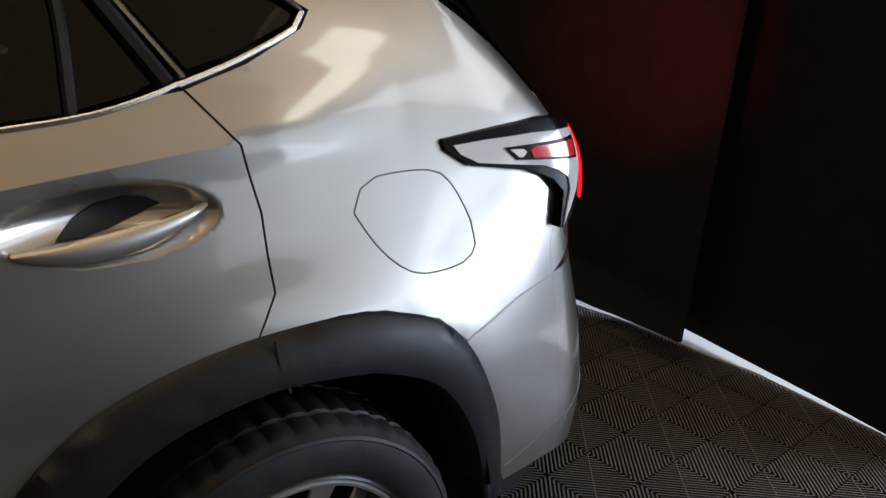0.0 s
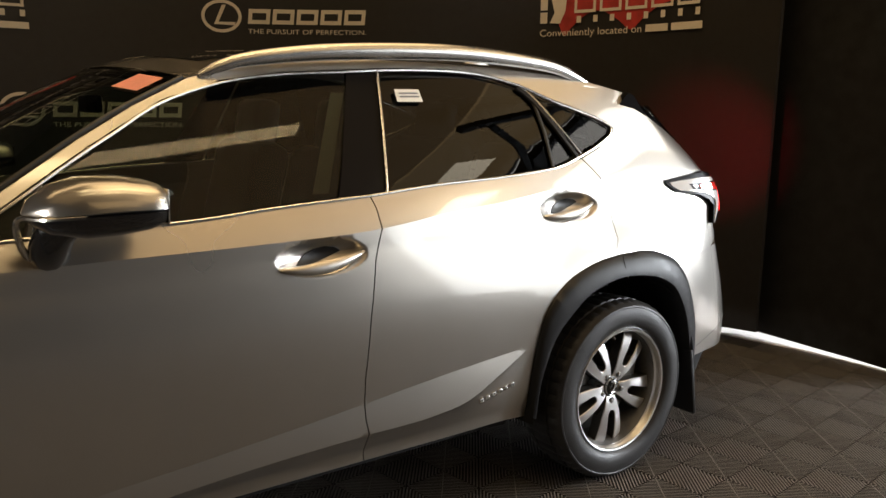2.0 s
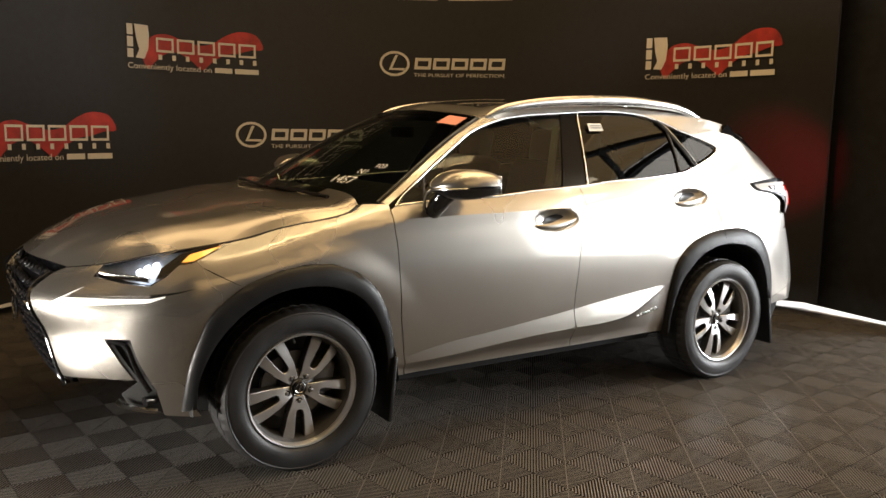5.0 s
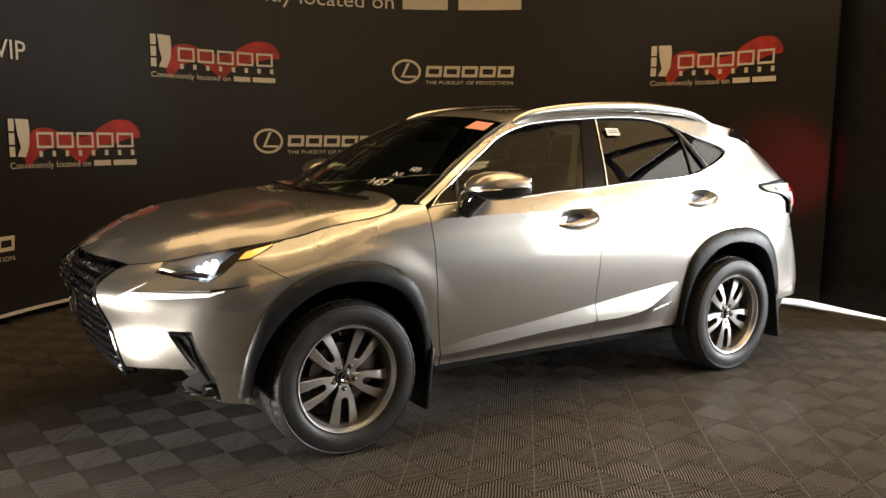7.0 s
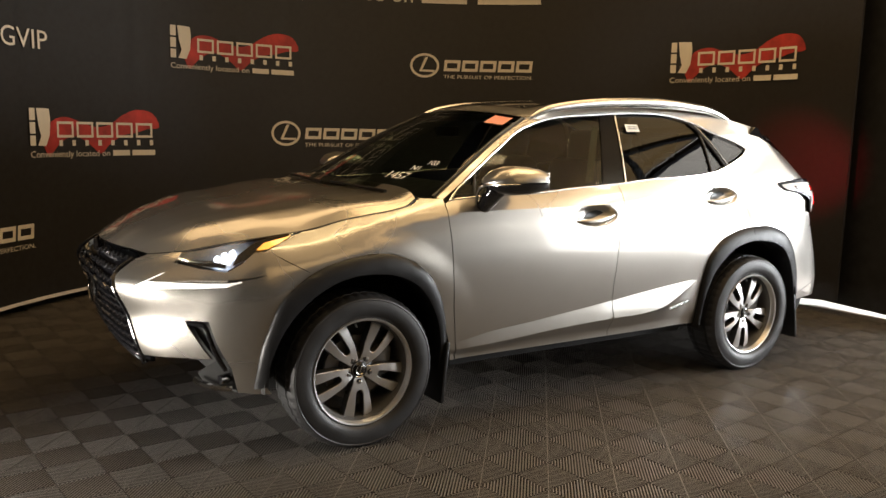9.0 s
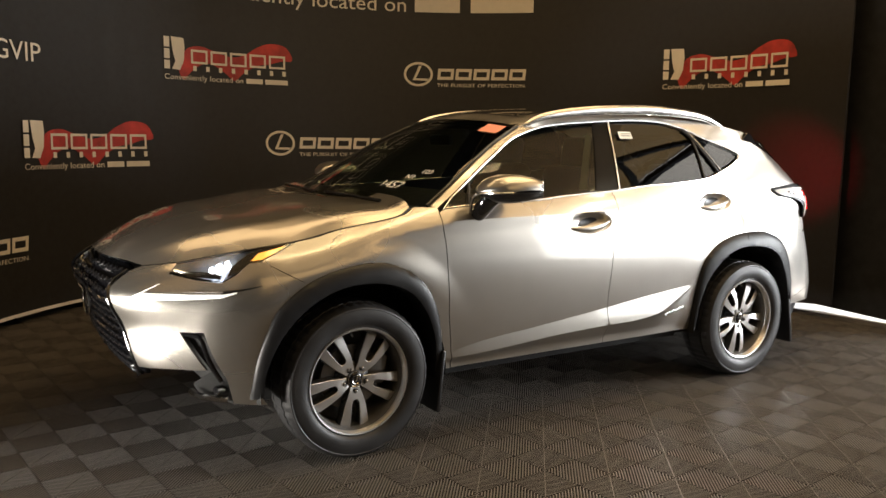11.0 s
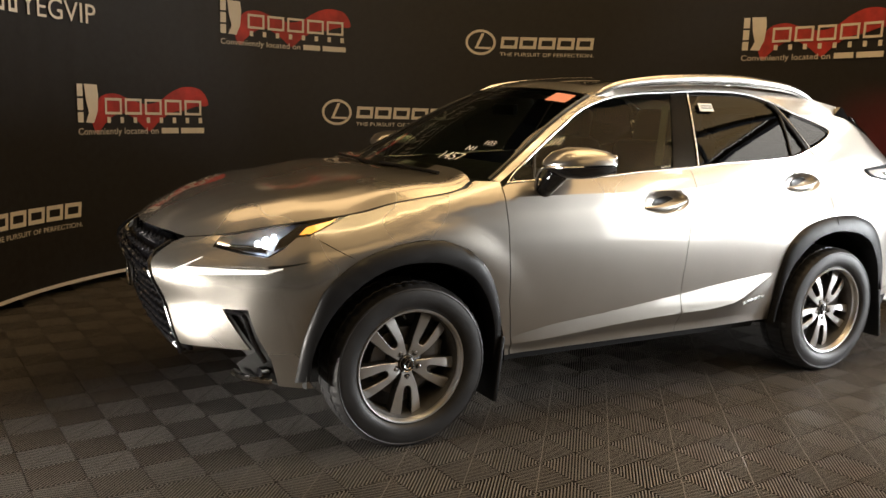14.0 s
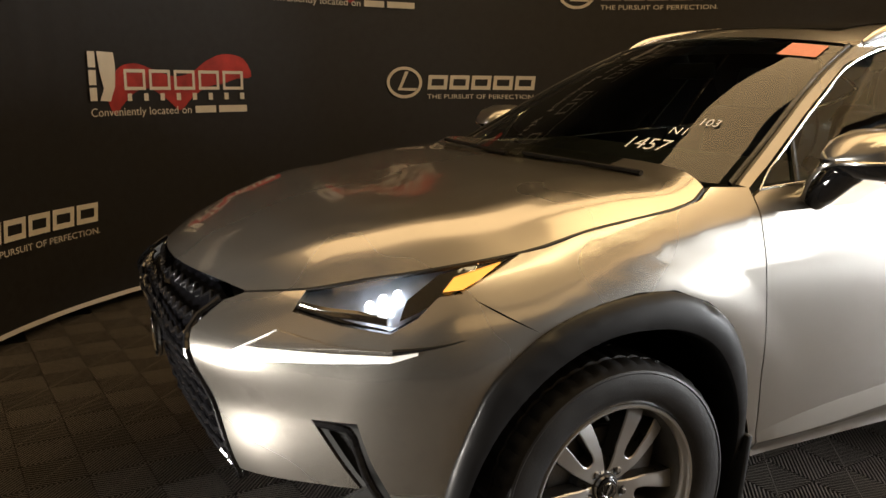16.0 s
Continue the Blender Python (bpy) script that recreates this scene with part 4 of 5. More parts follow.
# grille: dark backing, slats, surround and oval badge
gr = new("grille")
gr.parent = car
for side in (-1, 1):
    panel("grille_backing", [(-2.34, .875), (-1.90, .872), (-1.77, .850), (-1.845, .795), (-1.675, .455), (-1.72, .40), (-2.25, .36)], TAIL_DARK, gr, key="u", side=side, off=-.04, depth=.02, step=.05)
    for edge in ([(-1.775, .862), (-1.842, .798), (-1.76, .63), (-1.674, .455), (-1.72, .40)],):
        trim("grille_surround", edge, GLOSS, gr, .008, side, .002, "u")
for i in range(12):
    z = .4065 + i * .0405
    wide = float(np.interp(z, (.26, .455, .63, .798, .862), (-1.80, -1.674, -1.76, -1.842, -1.80))) - .01
    pts = []
    for k in range(33):
        q = -1 + 2 * k / 32
        sd = -1 if q < 0 else 1
        cu = float(outline(z)[0][0])
        p = skin(cu + (wide - cu) * abs(q), z + .006 * math.cos(k * math.pi), "u", sd, -.022)
        pts.append(p)
    part("grille_slat", tube(pts, .008, 8, .9), GLOSS, gr)
v, f = revolve([(.085, -.006), (.095, 0), (.085, .006), (.078, 0)], 40)
part("badge", ([(-2.318 + y, x * 1.0, .66 + z * .72) for x, y, z in v], f), CHROME, gr, "chrome oval badge")
bm = box(.012, .012, .13, pose(-2.318, .01, .66, 25))
part("badge", bm, CHROME, gr)


# ---- wheels ----
def face_depth(r):
    """How far a spoke's face stands from the wheel's middle plane, by radius."""
    return -float(np.interp(r, (.03, .06, .10, .17, .21, .236), (.040, .050, .056, .056, .052, .042)))


FORK = [(0.0, 0.096), (0.0094, 0.098), (0.0152, 0.106), (0.0183, 0.12), (0.0209, 0.16), (0.023, 0.2), (0.025, 0.2345)]
EDGE = [(0.0738, 0.226), (0.0701, 0.2), (0.0615, 0.16), (0.054, 0.128), (0.0487, 0.106), (0.038, 0.078), (0.0284, 0.052), (0.0225, 0.034)]
SPOKE = FORK + [(.0520, .2350)] + EDGE + [(-x, z) for x, z in EDGE[::-1]] + [(-.0520, .2350)] + [(-x, z) for x, z in FORK[:0:-1]]


def spoke_meshes(turn):
    """A forked spoke: its machined face with an eased edge, and its dark flanks."""
    flat, tris, loop = sheet(SPOKE, .02, .003)
    rim = inset_loop(loop, -.003)
    n = len(loop)
    deep = lambda p, more=0.0: face_depth(math.hypot(*p)) + .20 * max(0, abs(p[0]) - .030) + more
    face = [turn @ Vector((p[0], deep(p), p[1])) for p in flat]
    lip0 = [turn @ Vector((p[0], deep(p), p[1])) for p in loop]
    lip1 = [turn @ Vector((p[0], deep(p, .003), p[1])) for p in rim]
    back = [turn @ Vector((p[0] * 1.04, deep(p, .045), p[1])) for p in rim]
    m = len(face)
    ff = [tuple(t) for t in tris] + [(m + i, m + (i + 1) % n, m + n + (i + 1) % n, m + n + i) for i in range(n)]
    sf = [(i, (i + 1) % n, n + (i + 1) % n, n + i) for i in range(n)]
    return (face + lip0 + lip1, ff), (lip1 + back, sf)


def lug_dish(turn):
    """The dark dish round a lug nut."""
    v, f = revolve([(.0150, -.0005), (.0138, -.0012), (.0125, .0), (.0, .0002)], 20)
    c = Vector((0, face_depth(.058), .058))
    return [turn @ (Vector(p) + c) for p in v], f


wheel = new("wheel")
TY = [(.244, -.085), (.252, -.100), (.268, -.111), (.292, -.115), (.318, -.112), (.330, -.1085), (.333, -.1105), (.339, -.108), (.341, -.103), (.349, -.094), (.356, -.080), (.358, -.055), (.350, -.052), (.350, -.046), (.359, -.043), (.360, 0)]
TY = TY + [(r, -y) for r, y in TY[-2::-1]]


def tread(i, j, r):
    if r > .346 and i % 3 == 0:
        return r - .005
    if abs(r - .292) < .001 and i % 2:
        return r + .001
    return r


part("tyre", revolve(TY, 144, tread), RUBBER, wheel, "black rubber tyre", 30)
part("rim", revolve([(.235, -.092), (.238, -.099), (.244, -.101), (.248, -.095), (.244, -.087), (.236, -.080), (.233, -.066)], 72), ALLOY, wheel, "machined grey alloy rim", 40)
part("rim_barrel", revolve([(.234, -.068), (.224, -.045), (.216, .0), (.220, .085), (.05, .088)], 64), BARREL, wheel, "dark grey rim barrel", 40)
part("valve_stem", tube([(-.03, -.06, .222), (-.028, -.078, .205)], .004, 8), STEEL, wheel)
part("brake_disc", revolve([(.06, .0), (.150, .0), (.152, .012), (.150, .022), (.06, .022)], 48), STEEL, wheel, "steel brake disc")
part("brake_caliper", box(.10, .05, .14, pose(.13, .01, .02, 0, 10, 0), .015), STEEL, wheel)
part("hub", revolve([(.030, -.046), (.040, -.044), (.060, -.036), (.078, -.026), (.084, -.008), (.084, .03)], 40), ALLOY_D, wheel, "dark grey hub", 40)
part("centre_cap", revolve([(.0, -.0585), (.024, -.058), (.029, -.055), (.031, -.045)], 32), GLOSS, wheel, "dark centre cap with chrome oval")
part("cap_ring", revolve([(.0315, -.052), (.0345, -.054), (.036, -.046)], 32), CHROME, wheel)
v, f = revolve([(.017, -.0590), (.021, -.0610), (.021, -.0575)], 28)
part("cap_badge", (v, f), CHROME, wheel)
part("cap_badge", box(.006, .004, .032, pose(0, -.0595, 0, 0, 25, 0)), CHROME, wheel)
for k in range(5):
    turn = pose(0, 0, 0, 0, 180 + 72 * k, 0)
    face, flank = spoke_meshes(turn)
    sp = part("spoke", face, ALLOY, wheel, "machined forked spoke", 35)
    part("spoke_flank", flank, ALLOY_D, sp, "dark grey spoke flank", 50)
    part("lug_dish", lug_dish(turn), BLACK, sp)
    nut = turn @ Vector((0, 0, .058))
    part("lug_nut", tube([(nut.x, -.040, nut.z), (nut.x, -.0535, nut.z), (nut.x, -.0560, nut.z)], lambda t: .0092 if t < .8 else .006, 6), STEEL, wheel)
wheel.matrix_world = pose(-1.33, -.79, .352)
wheel.parent = car
for wx, wy, turn in ((1.33, -.79, 0), (-1.33, .79, 180), (1.33, .79, 180)):
    w = copy_thing(wheel, pose(wx, wy, .352, 0, 0, turn))


# ---- cabin ----
part("cabin_floor", box(2.9, 1.36, .08, pose(.25, 0, .46), .02), UNDER, car)
part("dashboard", box(.42, 1.36, .34, pose(-.62, 0, .96, 0, -12, 0), .08, 3), LEATHER, car, "black dashboard")
part("steering_wheel", ([pose(-.30, -.36, 1.02, 0, 65, 0) @ Vector((z, x, y)) for x, y, z in revolve([(.175, -.014), (.19, 0), (.175, .014), (.162, 0)], 36)[0]], revolve([(.175, -.014), (.19, 0), (.175, .014), (.162, 0)], 36)[1]), LEATHER, car, "black steering wheel", 60)
part("airbag_cover", box(.05, .15, .13, pose(-.31, -.36, 1.02, 0, 20, 0), .02), LEATHER, car)


def seat(x, y, wide):
    s = new("seat")
    s.parent = car
    part("seat_cushion", box(.50, wide, .16, pose(x, y, .66, 0, -6, 0), .05, 3), LEATHER, s)
    part("seat_back", box(.15, wide, .62, pose(x + .28, y, .98, 0, 14, 0), .06, 3), LEATHER, s)
    part("headrest", box(.10, .26 if wide < .6 else .26, .19, pose(x + .37, y, 1.36, 0, 10, 0), .04, 3), LEATHER, s)
    for d in (-.06, .06):
        part("headrest_post", tube([(x + .34, y + d, 1.20), (x + .36, y + d, 1.33)], .006, 6), CHROME, s)


for y in (-.36, .36):
    seat(.02, y, .50)
    seat(.95, y, .58)
part("seat_belt", ([(.095, -.70, 1.17), (.150, -.70, 1.17), (.262, -.60, 1.475), (.215, -.60, 1.475)], [(0, 1, 2, 3)]), GREY_TRIM, car, "grey seat belt", None)
part("rear_view_mirror", box(.03, .22, .06, pose(-.36, 0, 1.43), .012), BLACK, car)
part("headliner", loft([p + Vector((0, .04, -.035)) for p in roof_line], 1, lambda t, u: .02 * (1 - u * u), lambda t, u: -.05 * (1 - u * u), n=8), GREY_TRIM, car, "grey headliner", 60)

# papers and marker writing on the glass
s0 = [skin(x, z, "x", -1, .004) for x, z in ((.437, 1.450), (.540, 1.451), (.538, 1.492), (.440, 1.491))]
part("window_sticker", (s0, [(0, 1, 2, 3)]), PAPER, car, "white paper sticker on the rear window", None)
for h in (.35, .62):
    a, b, c, d = s0
    l, r = Vector(a).lerp(d, h), Vector(b).lerp(c, h)
    off = Vector((0, -.003, 0))
    part("sticker_line", ([l.lerp(r, .12) + off, l.lerp(r, .88) + off, l.lerp(r, .88) + off + Vector((0, 0, .005)), l.lerp(r, .12) + off + Vector((0, 0, .005))], [(0, 1, 2, 3)]), INK, car, "", None)


def on_screen(t, u, lift=.004):
    """A place on the windscreen: t from its base to its top, u from centre (0) to the flank (-1)."""
    i = t * (len(ws_edge) - 1)
    k = min(int(i), len(ws_edge) - 2)
    e = ws_edge[k].lerp(ws_edge[k + 1], i - k)
    return Vector((e.x + (-.20 + .10 * t) * (1 - u * u) - lift * .6, abs(e.y) * u, e.z + (.020 + .022 * t) * (1 - u * u) + lift))


part("screen_sticker", ([on_screen(*q) for q in ((.86, -.90), (.86, -.70), (.97, -.70), (.97, -.90))], [(0, 1, 2, 3)]), RED_PAPER, car, "red and white paper sticker on the windscreen", None)


def text_mesh(body, size, spacing=1.0):
    cu = bpy.data.curves.new("writing", "FONT")
    cu.body, cu.size, cu.resolution_u, cu.space_character = body, size, 3, spacing
    ob = new("writing", cu)
    dg = bpy.context.evaluated_depsgraph_get()
    me = ob.evaluated_get(dg).to_mesh()
    v = [tuple(p.co) for p in me.vertices]
    f = [tuple(p.vertices) for p in me.polygons]
    ob.evaluated_get(dg).to_mesh_clear()
    bpy.data.objects.remove(ob)
    bpy.data.curves.remove(cu)
    return v, f


for body_text, t0, u0, h in (("1457", .13, -.49, .072), ("N1", .23, -.62, .048), ("103", .30, -.70, .045)):
    v, f = text_mesh(body_text, h)
    part("marker_writing", ([on_screen(t0 + p[1] / .75, u0 - p[0] / .75) for p in v], f), CHALK, car, "white marker writing on the windscreen", None)
# model badge by the rear wheel, as plain chrome bars
for k in range(6):
    p = skin(.635 + .028 * k, .452 + .0055 * k, "x", -1, .004)
    part("model_badge", box(.020, .004, .013, pose(p.x, p.y, p.z, 0, -10, 0), .001), SATIN, car, "chrome model badge")

# ---- the room ----
CX, CY, RAD = -0.05, 0.28, 3.36


def ring(a, z, d=0.0):
    """A point on the curved backdrop: angle in degrees, height, distance in front of it."""
    r = RAD - d
    return Vector((CX + r * math.cos(radians(a)), CY + r * math.sin(radians(a)), z))


def arc(a0, a1, z0, z1, d0, d1, n, rows=2, ripple=0.0):
    v, f = [], []
    for i in range(n + 1):
        a = a0 + (a1 - a0) * i / n
        for j in range(rows):
            rip = ripple * (math.sin(a * 1.7) + .6 * math.sin(a * 4.3 + 1)) * (.3 + .7 * j / max(1, rows - 1))
            v.append(ring(a, z0 + (z1 - z0) * j / (rows - 1), d0 + rip))
    m = len(v)
    v += [ring(a0 + (a1 - a0) * i / n, z0 + (z1 - z0) * j / (rows - 1), d1) for i in range(n + 1) for j in range(rows)]
    for i in range(n):
        for j in range(rows - 1):
            q = (i * rows + j, (i + 1) * rows + j, (i + 1) * rows + j + 1, i * rows + j + 1)
            f.append(q[::-1])
            f.append(tuple(m + k for k in q))
        for j in (0, rows - 1):
            f.append((i * rows + j, (i + 1) * rows + j, m + (i + 1) * rows + j, m + i * rows + j))
    for i in (0, n):
        for j in range(rows - 1):
            f.append((i * rows + j, i * rows + j + 1, m + i * rows + j + 1, m + i * rows + j))
    return v, f


hem_v, hem_f = arc(-8.8, 166, .085, 3.9, 0, -.02, 160, 6, .002)
for k, p in enumerate(hem_v):
    ang = math.degrees(math.atan2(p.y - CY, p.x - CX))
    if p.z < .1 and ang < 20:
        hem_v[k] = Vector((p.x, p.y, float(np.interp(ang, (-8.8, -.5, 4, 14, 18), (.125, .07, .06, .06, .085)))))
tagged(part("wall_backdrop", (hem_v, hem_f), FABRIC, None, "", 50), "black printed fabric backdrop curving round the car", "backdrop", kind="structure")
tagged(part("baseboard", arc(14, 166, .062, .088, .004, -.016, 120), SKIRT, None, "", 50), "white strip along the foot of the backdrop", "trim", kind="structure")
v = [(3.36, .30, 0), (3.54, .05, 0), (3.56, -.70, 0), (3.55, -1.14, 0)]
side_v = [Vector((p[0], p[1], zz)) for p, zz in zip(v, (.085, .055, .026, .010))] + [Vector((p[0], p[1], 3.9)) for p in v] + [Vector((p[0] + .02, p[1], zz)) for p, zz in zip(v, (.085, .055, .026, .010))] + [Vector((p[0] + .02, p[1], 3.9)) for p in v]
side_f = [(i, i + 1, i + 5, i + 4) for i in range(3)] + [(8 + i, 12 + i, 13 + i, 9 + i) for i in range(3)] + [(3, 7, 15, 11), (0, 8, 12, 4)]
tagged(part("wall_side", (side_v, side_f), FABRIC_D, None, "", None), "plain black drape beside the backdrop", "drape", kind="structure")
pv = [(3.20, .80), (3.36, .45), (3.44, .20), (3.50, -.15), (3.56, -.42), (3.58, -1.5), (5.1, -1.5), (5.1, 1.4), (3.20, 1.4)]
tagged(part("pavement", ([(x, y, .006) for x, y in pv] + [(x, y, -.03) for x, y in pv], [tuple(range(9))] + [(k, 9 + k, 9 + (k + 1) % 9, (k + 1) % 9) for k in range(9)]), SKIRT, None, "", None), "pale concrete floor behind the drape", "floor", kind="structure")
# closing walls and ceiling
WX0, WX1, WY0, WY1, WZ = -7.0, 7.0, -9.0, 5.5, 4.2
for nm, sx, sy, sz, x, y, z, m in (
        ("wall_north", WX1 - WX0, .1, WZ, 0, WY1, WZ / 2, CEIL), ("wall_south", WX1 - WX0, .1, WZ, 0, WY0, WZ / 2, WALL),
        ("wall_west", .1, WY1 - WY0, WZ, WX0, (WY0 + WY1) / 2, WZ / 2, WALL), ("wall_east", .1, WY1 - WY0, WZ, WX1, (WY0 + WY1) / 2, WZ / 2, WALL),
        ("ceiling", WX1 - WX0, WY1 - WY0, .1, 0, (WY0 + WY1) / 2, WZ + .05, CEIL)):
    tagged(part(nm, box(sx, sy, sz, pose(x, y, z)), m, None, "", None), "plain painted " + ("ceiling" if nm == "ceiling" else "wall") + " closing the room", "ceiling" if nm == "ceiling" else "wall", kind="structure")
for x0, y0, x1, y1, wide in ((4.79, -.4, 4.79, -5.6, .16), (3.55, -2.40, 4.95, -3.50, .07), (3.2, -2.42, 5.2, -1.90, .10)):
    m = pose((x0 + x1) / 2, (y0 + y1) / 2, 3.98, 0, 0, math.degrees(math.atan2(y1 - y0, x1 - x0)))
    tagged(part("ceiling_beam", box(math.hypot(x1 - x0, y1 - y0), wide, .12, m, .01), UNDER, None, "", None), "dark steel roof beam under the ceiling lights", "beam", kind="structure")

# ---- prints on the backdrop ----
def bend(v, a0, z0, d=.012):
    """Flat print (x to the right, y up, in metres) laid on the curve with its left end at angle a0."""
    return [ring(a0 - math.degrees(p[0] / RAD), z0 + p[1], d + (p[2] if len(p) > 2 else 0)) for p in v]


def flat_sheet(poly, step=.06):
    v, f, _ = sheet(poly, step, 0)
    return [(p[0], p[1]) for p in v], [tuple(t) for t in f]


def frame_block(x, y, w, h, s, slant=0.0):
    """A plain hollow block."""
    o = [(0, 0), (w, 0), (w, h), (0, h)]
    i = [(s, s), (w - s, s), (w - s, h - s), (s, h - s)]
    v = [(x + a + slant * b, y + b) for a, b in o + i]
    return v, [(k, (k + 1) % 4, 4 + (k + 1) % 4, 4 + k) for k in range(4)]


def merge(bits):
    v, f = [], []
    for bv, bf in bits:
        f += [tuple(k + len(v) for k in q) for q in bf]
        v += list(bv)
    return v, f


def bar(x, y, w, h):
    return [(x, y), (x + w / 3, y), (x + 2 * w / 3, y), (x + w, y), (x + w, y + h), (x + 2 * w / 3, y + h), (x + w / 3, y + h), (x, y + h)], [(0, 1, 6, 7), (1, 2, 5, 6), (2, 3, 4, 5)]


def fit_text(words, x0, x1, y, h):
    """Real lettering scaled to lie between x0 and x1 with capitals of height h."""
    v, f = text_mesh(words, 1.0)
    lo, hi = min(p[0] for p in v), max(p[0] for p in v)
    sx, sy = (x1 - x0) / (hi - lo), h / .72
    return [(x0 + (p[0] - lo) * sx, y + p[1] * sy) for p in v], f


def words_of(words, x0, x1, y, h):
    """The lettering of fit_text, split at the spaces into one mesh a word."""
    v, f = fit_text(words, x0, x1, y, h)
    n = len(words.split())
    bits = sorted((min(v[k][0] for k in q), max(v[k][0] for k in q), q) for q in f)
    reach, gaps = bits[0][1], []
    for lo, hi, q in bits[1:]:
        gaps.append((lo - reach, lo))
        reach = max(reach, hi)
    cuts = sorted(lo for _, lo in sorted(gaps)[len(gaps) - n + 1:])
    out = []
    for k in range(n):
        keep = [q for lo, hi, q in bits if sum(lo >= c - 1e-9 for c in cuts) == k]
        used = sorted({i for q in keep for i in q})
        at = {i: j for j, i in enumerate(used)}
        out.append(([v[i] for i in used], [tuple(at[i] for i in q) for q in keep]))
    return out


def dealer_print(a0, z0):
    """The dealer's mark: pale door shape, red ribbon, plain blocks for its name, and the line below."""
    W = 1.235
    th = new("dealer_print")
    rib = smooth_line([(.17, .02), (.14, .12), (.22, .27), (.36, .31), (.50, .275), (.66, .235), (.80, .26), (.92, .335), (1.06, .385), (1.22, .36), (1.285, .24), (1.17, .225), (1.05, .19), (.93, .17), (.80, .10), (.70, .02), (.60, .09), (.46, .16), (.34, .13), (.24, .05), (.20, .0)], .04)
    v, f = flat_sheet([tuple(p) for p in rib], .05)
    part("ribbon", (bend(v, a0, z0, .010), f), RIBBON, th, "red ribbon shape", None)
    v, f = flat_sheet([(.075, .09), (.155, .085), (.195, .17), (.205, .29), (.195, .368), (.07, .372), (.085, .25), (.11, .16)], .04)
    bits = [(v, f)] + [flat_sheet([(.0, y), (.055, y), (.055, y + h), (.0, y + h)], .05) for y, h in ((.09, .075), (.18, .085), (.28, .09))]
    part("door_shape", (bend(merge(bits)[0], a0, z0, .016), merge(bits)[1]), PRINT, th, "pale panelled shape", None)
    for k in range(5):
        bv, bf = frame_block(.265 + .195 * k, .150, .165, .125, .020)
        part("name_block", (bend(bv, a0, z0, .018), bf), PRINT, th, "", None)
    for k in range(8):
        bv, bf = bar(.285 + .128 * k, .085, .034, .045)
        part("name_bar", (bend(bv, a0, z0, .018), bf), PRINT, th, "", None)
    for v, f in words_of("Conveniently located on", 0, .635 * W, 0, .050):
        part("slogan_word", (bend(v, a0, z0, .016), f), PRINT, th, "", None)
    for v, f in (bar(.66 * W, 0, .135 * W, .046), bar(.815 * W, 0, .185 * W, .046)):
        part("slogan_bar", (bend(v, a0, z0, .016), f), PRINT, th, "", None)
    return tagged(th, "cream and red dealer print on the black backdrop", "wall print", "dealer prints")


def maker_print(a0, z0):
    """An oval ring with a slanted stroke, plain slabs for the name, and the line below."""
    th = new("maker_print")
    n, v, f = 48, [], []
    for k in range(n):
        c, s = math.cos(2 * math.pi * k / n), math.sin(2 * math.pi * k / n)
        v += [(.150 + .150 * c, .120 + .122 * s), (.150 + .126 * c, .120 + .098 * s)]
    for k in range(n):
        f.append((2 * k, (2 * k + 2) % (2 * n), (2 * k + 3) % (2 * n), 2 * k + 1))
    bits = [(v, f), ([(.155, .205), (.185, .205), (.125, .075), (.092, .060)], [(0, 1, 2, 3)]), ([(.092, .060), (.125, .078), (.255, .078), (.245, .055)], [(0, 1, 2, 3)])]
    part("oval_mark", (bend(merge(bits)[0], a0, z0, .014), merge(bits)[1]), PRINT, th, "cream oval mark", None)
    for k in range(5):
        x = .345 + .185 * k
        bv, bf = frame_block(x, .068, .165, .112, .030, .10)
        part("name_slab", (bend(bv, a0, z0, .014), bf), PRINT, th, "", None)
    for v, f in words_of("THE PURSUIT OF PERFECTION.", .345, 1.262, 0, .036):
        part("slogan_word", (bend(v, a0, z0 - .004, .014), f), PRINT, th, "", None)
    return tagged(th, "cream maker print on the black backdrop", "wall print", "maker prints")


def tag_print(a0, z0, h, n, w):
    """A tag line: sign, plain bars of a letter's width for the maker's name, and a word."""
    th = new("tag_print")
    v, f = fit_text("#", 0, w * .78, 0, h)
    part("tag_sign", (bend(v, a0, z0, .014), f), PRINT, th, "", None)
    for k in range(1, n - 6):
        bv, bf = frame_block(k * w, 0, w * .68, h, h * .16)
        part("tag_bar", (bend(bv, a0, z0, .014), bf), PRINT, th, "", None)
    v, f = fit_text("YEGVIP", (n - 6) * w, n * w - w * .30, 0, h)
    part("tag_word", (bend(v, a0, z0, .014), f), PRINT, th, "", None)
    return tagged(th, "cream tag line on the black backdrop", "wall print", "tag prints")


for a0, z0 in ((108.0, 1.925), (21.5, 1.925), (132.1, 1.158)):
    dealer_print(a0, z0)
for a0, z0 in ((66.6, 1.962), (90.9, 1.245), (153.6, .485)):
    maker_print(a0, z0)
tag_print(153.2, 1.965, .145, 12, .124)
tag_print(46.8, 1.245, .125, 12, .122)
big = new("slogan_print")
for v, f in words_of("Conveniently located on", 0, 2.24, 0, .145):
    part("slogan_word", (bend(v, 104.5, 2.70), f), PRINT, big, "", None)
for v, f in (bar(2.33, 0, .46, .135), bar(2.90, 0, .64, .135)):
    part("slogan_bar", (bend(v, 104.5, 2.70), f), PRINT, big, "", None)
tagged(big, "large cream slogan line on the black backdrop", "wall print")
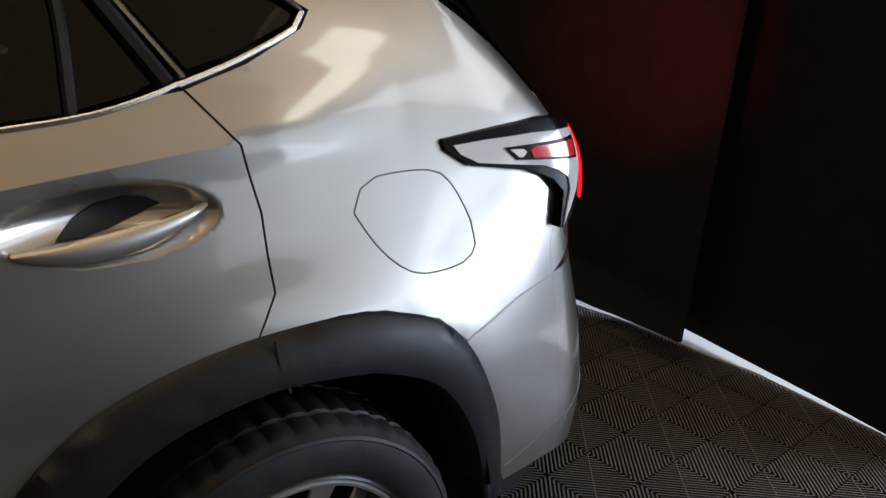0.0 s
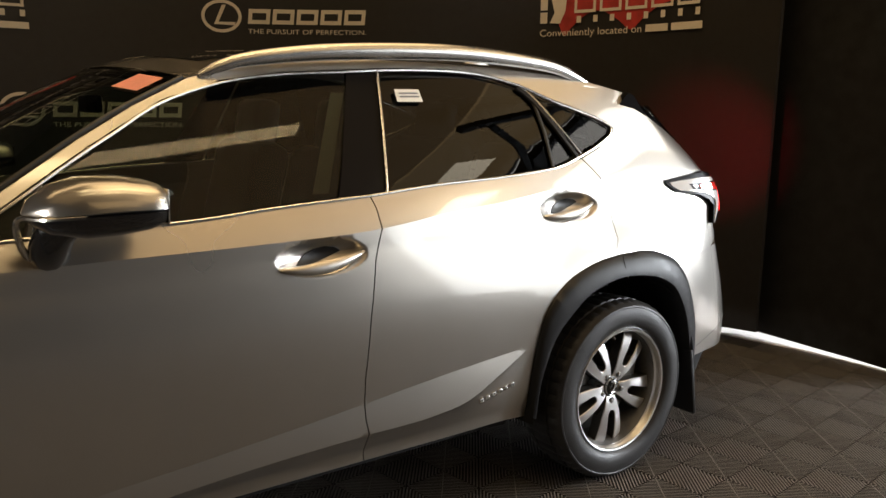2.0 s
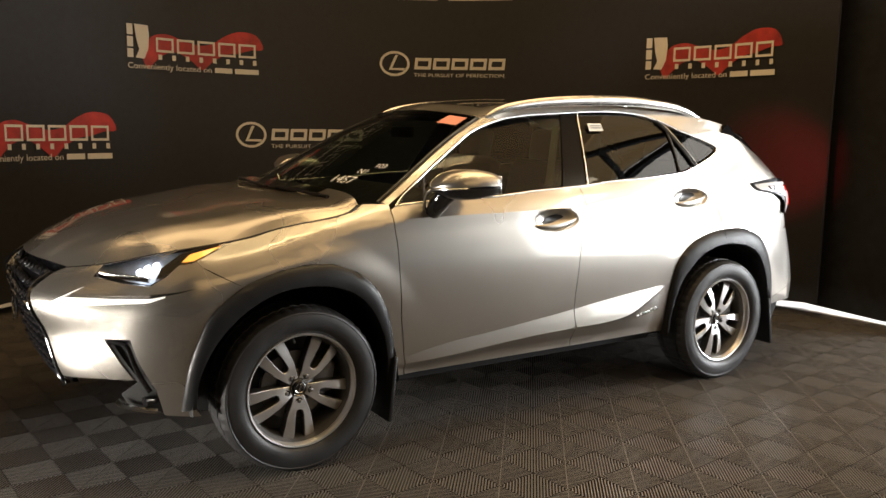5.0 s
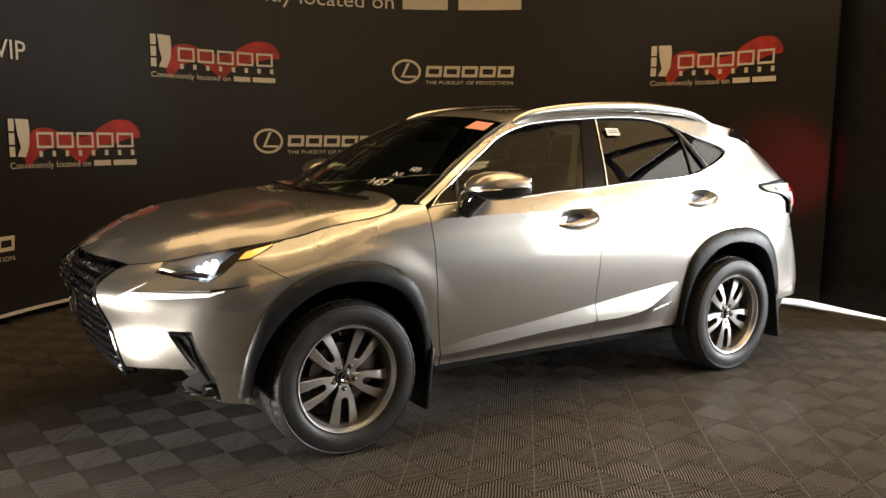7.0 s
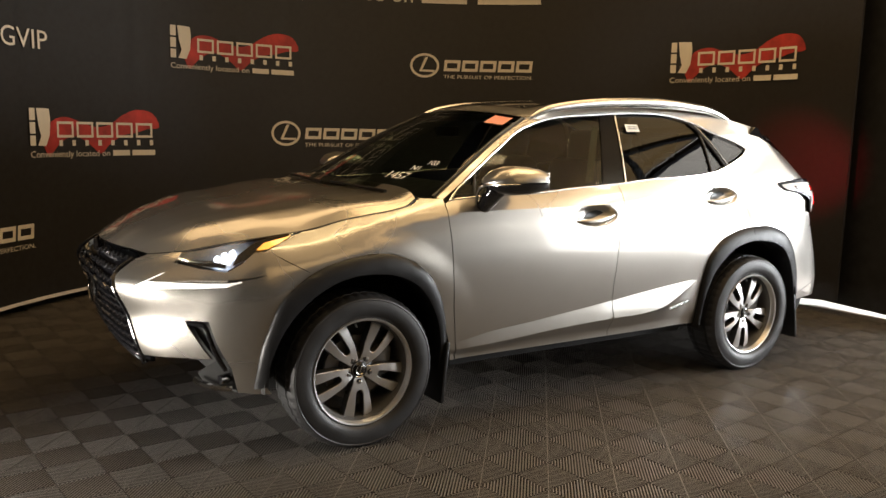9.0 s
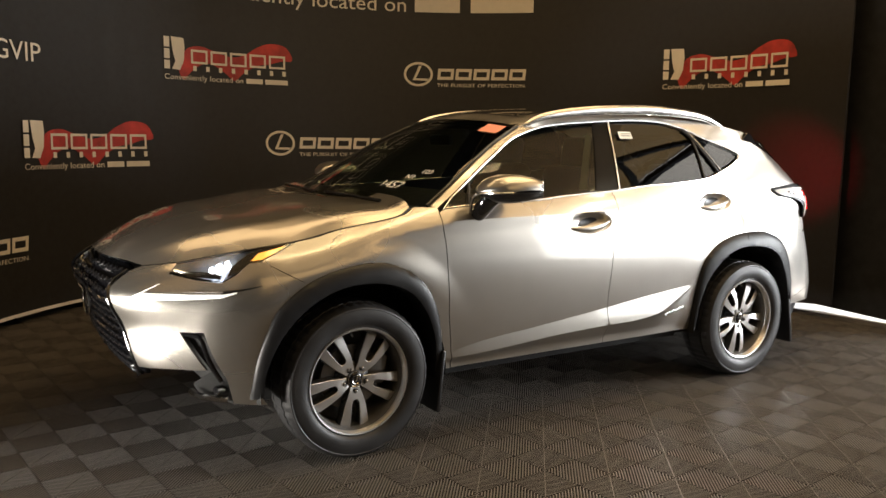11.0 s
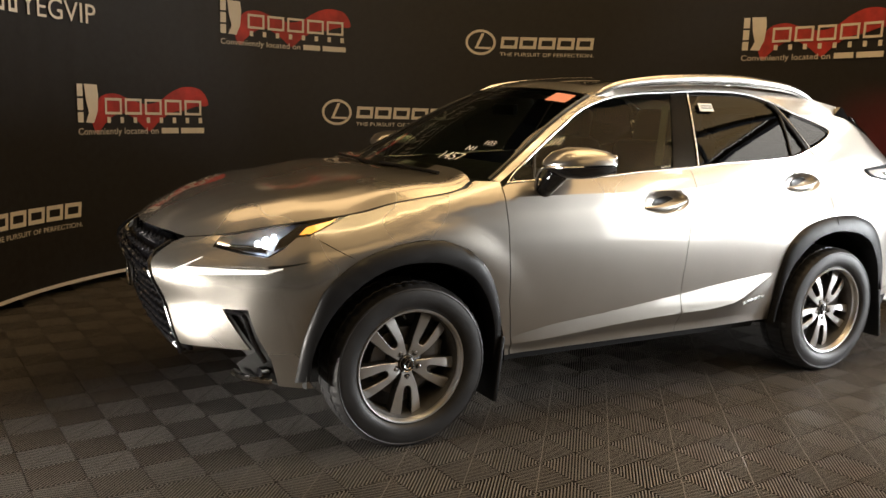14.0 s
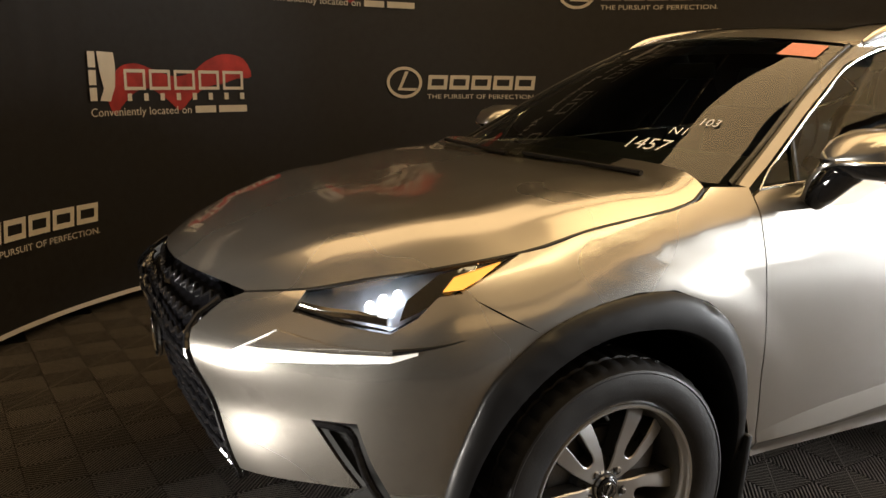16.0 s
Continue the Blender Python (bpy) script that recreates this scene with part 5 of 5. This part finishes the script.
# the headline over it, seen mirrored in the windscreen and the roof glass
head = new("headline_print")
for k in range(17):
    if k not in (5, 8):
        bv, bf = frame_block(.02 + k * .212, 0, .165, .24, .022)
        part("headline_block", (bend(bv, 106.0, 3.02), bf), PRINT, head, "", None)
for x0, x1 in ((.0, 1.65), (1.85, 3.6)):
    bv, bf = bar(x0, 0, x1 - x0, .018)
    part("headline_rule", (bend(bv, 106.0, 3.40), bf), PRINT, head, "", None)
tagged(head, "row of large cream blocks under a thin rule on the backdrop", "wall print")

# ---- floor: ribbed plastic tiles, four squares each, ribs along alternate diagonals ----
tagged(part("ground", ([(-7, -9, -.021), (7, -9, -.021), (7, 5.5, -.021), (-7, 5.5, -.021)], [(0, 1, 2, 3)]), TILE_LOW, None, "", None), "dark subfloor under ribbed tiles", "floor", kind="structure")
floor = tagged(new("floor"), "grey ribbed interlocking plastic floor tiles", "floor", kind="structure")
SQ, YAW, ORG = .1975, 6.5, Vector((-.699, -1.433, 0))


def prism(v, f, quad, top, low):
    """A rib: its top and the four sides of a quad."""
    n = len(v)
    v += [(x, y, top) for x, y in quad] + [(x, y, low) for x, y in quad]
    f.append((n, n + 1, n + 2, n + 3))
    for k in range(4):
        f.append((n + k, n + 4 + k, n + 4 + (k + 1) % 4, n + (k + 1) % 4))


STRIPED = True


def rib_square(v, f, x0, y0, way, spine):
    """Ribs along one diagonal of a square, clipped to it."""
    s, g = SQ - .001, 22
    x0, y0 = x0 + .0005, y0 + .0005
    pitch = s * math.sqrt(2) / g
    h = pitch * (.225 if way == STRIPED else .19)
    for k in range(g):
        o = (k + .5) * pitch - s * math.sqrt(2) / 2         # offset of the rib from the diagonal
        half = s * math.sqrt(2) / 2 - abs(o) - h * .6
        if half < .004:
            continue
        c = (x0 + s / 2, y0 + s / 2)
        d, n = ((.7071, .7071), (-.7071, .7071)) if way else ((.7071, -.7071), (.7071, .7071))
        q = [(c[0] + n[0] * (o + a * h) + d[0] * b * half, c[1] + n[1] * (o + a * h) + d[1] * b * half) for a, b in ((-1, -1), (-1, 1), (1, 1), (1, -1))]
        area = sum(q[i][0] * q[(i + 1) % 4][1] - q[(i + 1) % 4][0] * q[i][1] for i in range(4))
        prism(v, f, q if area > 0 else q[::-1], 0, -.020)
    if spine:
        c = (x0 + s / 2, y0 + s / 2)
        d, n = ((.7071, -.7071), (.7071, .7071)) if way else ((.7071, .7071), (-.7071, .7071))
        half = s * .7071 - .004
        q = [(c[0] + n[0] * a * .0016 + d[0] * b * half, c[1] + n[1] * a * .0016 + d[1] * b * half) for a, b in ((-1, -1), (-1, 1), (1, 1), (1, -1))]
        area = sum(q[i][0] * q[(i + 1) % 4][1] - q[(i + 1) % 4][0] * q[i][1] for i in range(4))
        prism(v, f, q if area > 0 else q[::-1], .0004, -.020)


tv, tf = [], []
for i in (0, 1):
    for j in (0, 1):
        rib_square(tv, tf, i * SQ, j * SQ, (i + j) % 2 == 1, (i + j) % 2 == 0)
tile_mesh = to_mesh("tile", tv, tf, TILE)


def shade_flanks(me):
    """Every fifth face is a rib's top; the four flanks after it get shade as a darker colour."""
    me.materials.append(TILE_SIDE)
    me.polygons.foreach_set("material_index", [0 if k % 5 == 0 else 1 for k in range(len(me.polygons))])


shade_flanks(tile_mesh)
cells = []
ROT = pose(0, 0, 0, 0, 0, YAW)
for i in range(-19, 21):
    for j in range(-17, 16):
        p = ORG + ROT @ Vector((i * 2 * SQ, j * 2 * SQ, 0))
        c = ORG + ROT @ Vector(((i * 2 + 1) * SQ, (j * 2 + 1) * SQ, 0))
        if (c - Vector((CX, CY, 0))).length < RAD + .1 or (c.y < .2 and -6.4 < c.x < 6.4 and c.y > -6.6):
            cells.append(((c - Vector((-.9, -1.6, 0))).length, p))
cells.sort(key=lambda q: q[0])
for _, p in cells[:300]:
    ob = new("tile", tile_mesh)
    ob.matrix_world = Matrix.Translation(p) @ ROT
    ob.parent = floor
rest_v, rest_f = [], []
base = np.array(tv)
rot = np.array([[math.cos(radians(YAW)), -math.sin(radians(YAW))], [math.sin(radians(YAW)), math.cos(radians(YAW))]])
for _, p in cells[300:]:
    n = len(rest_v)
    q = base.copy()
    q[:, :2] = q[:, :2] @ rot.T + np.array((p.x, p.y))
    rest_v += [tuple(a) for a in q]
    rest_f += [tuple(k + n for k in t) for t in tf]
far_mesh = to_mesh("floor_tiles_far", rest_v, rest_f, TILE)
shade_flanks(far_mesh)
rest = new("floor_tiles_far", far_mesh)
rest.parent = floor
tagged(rest, kind="stuff")
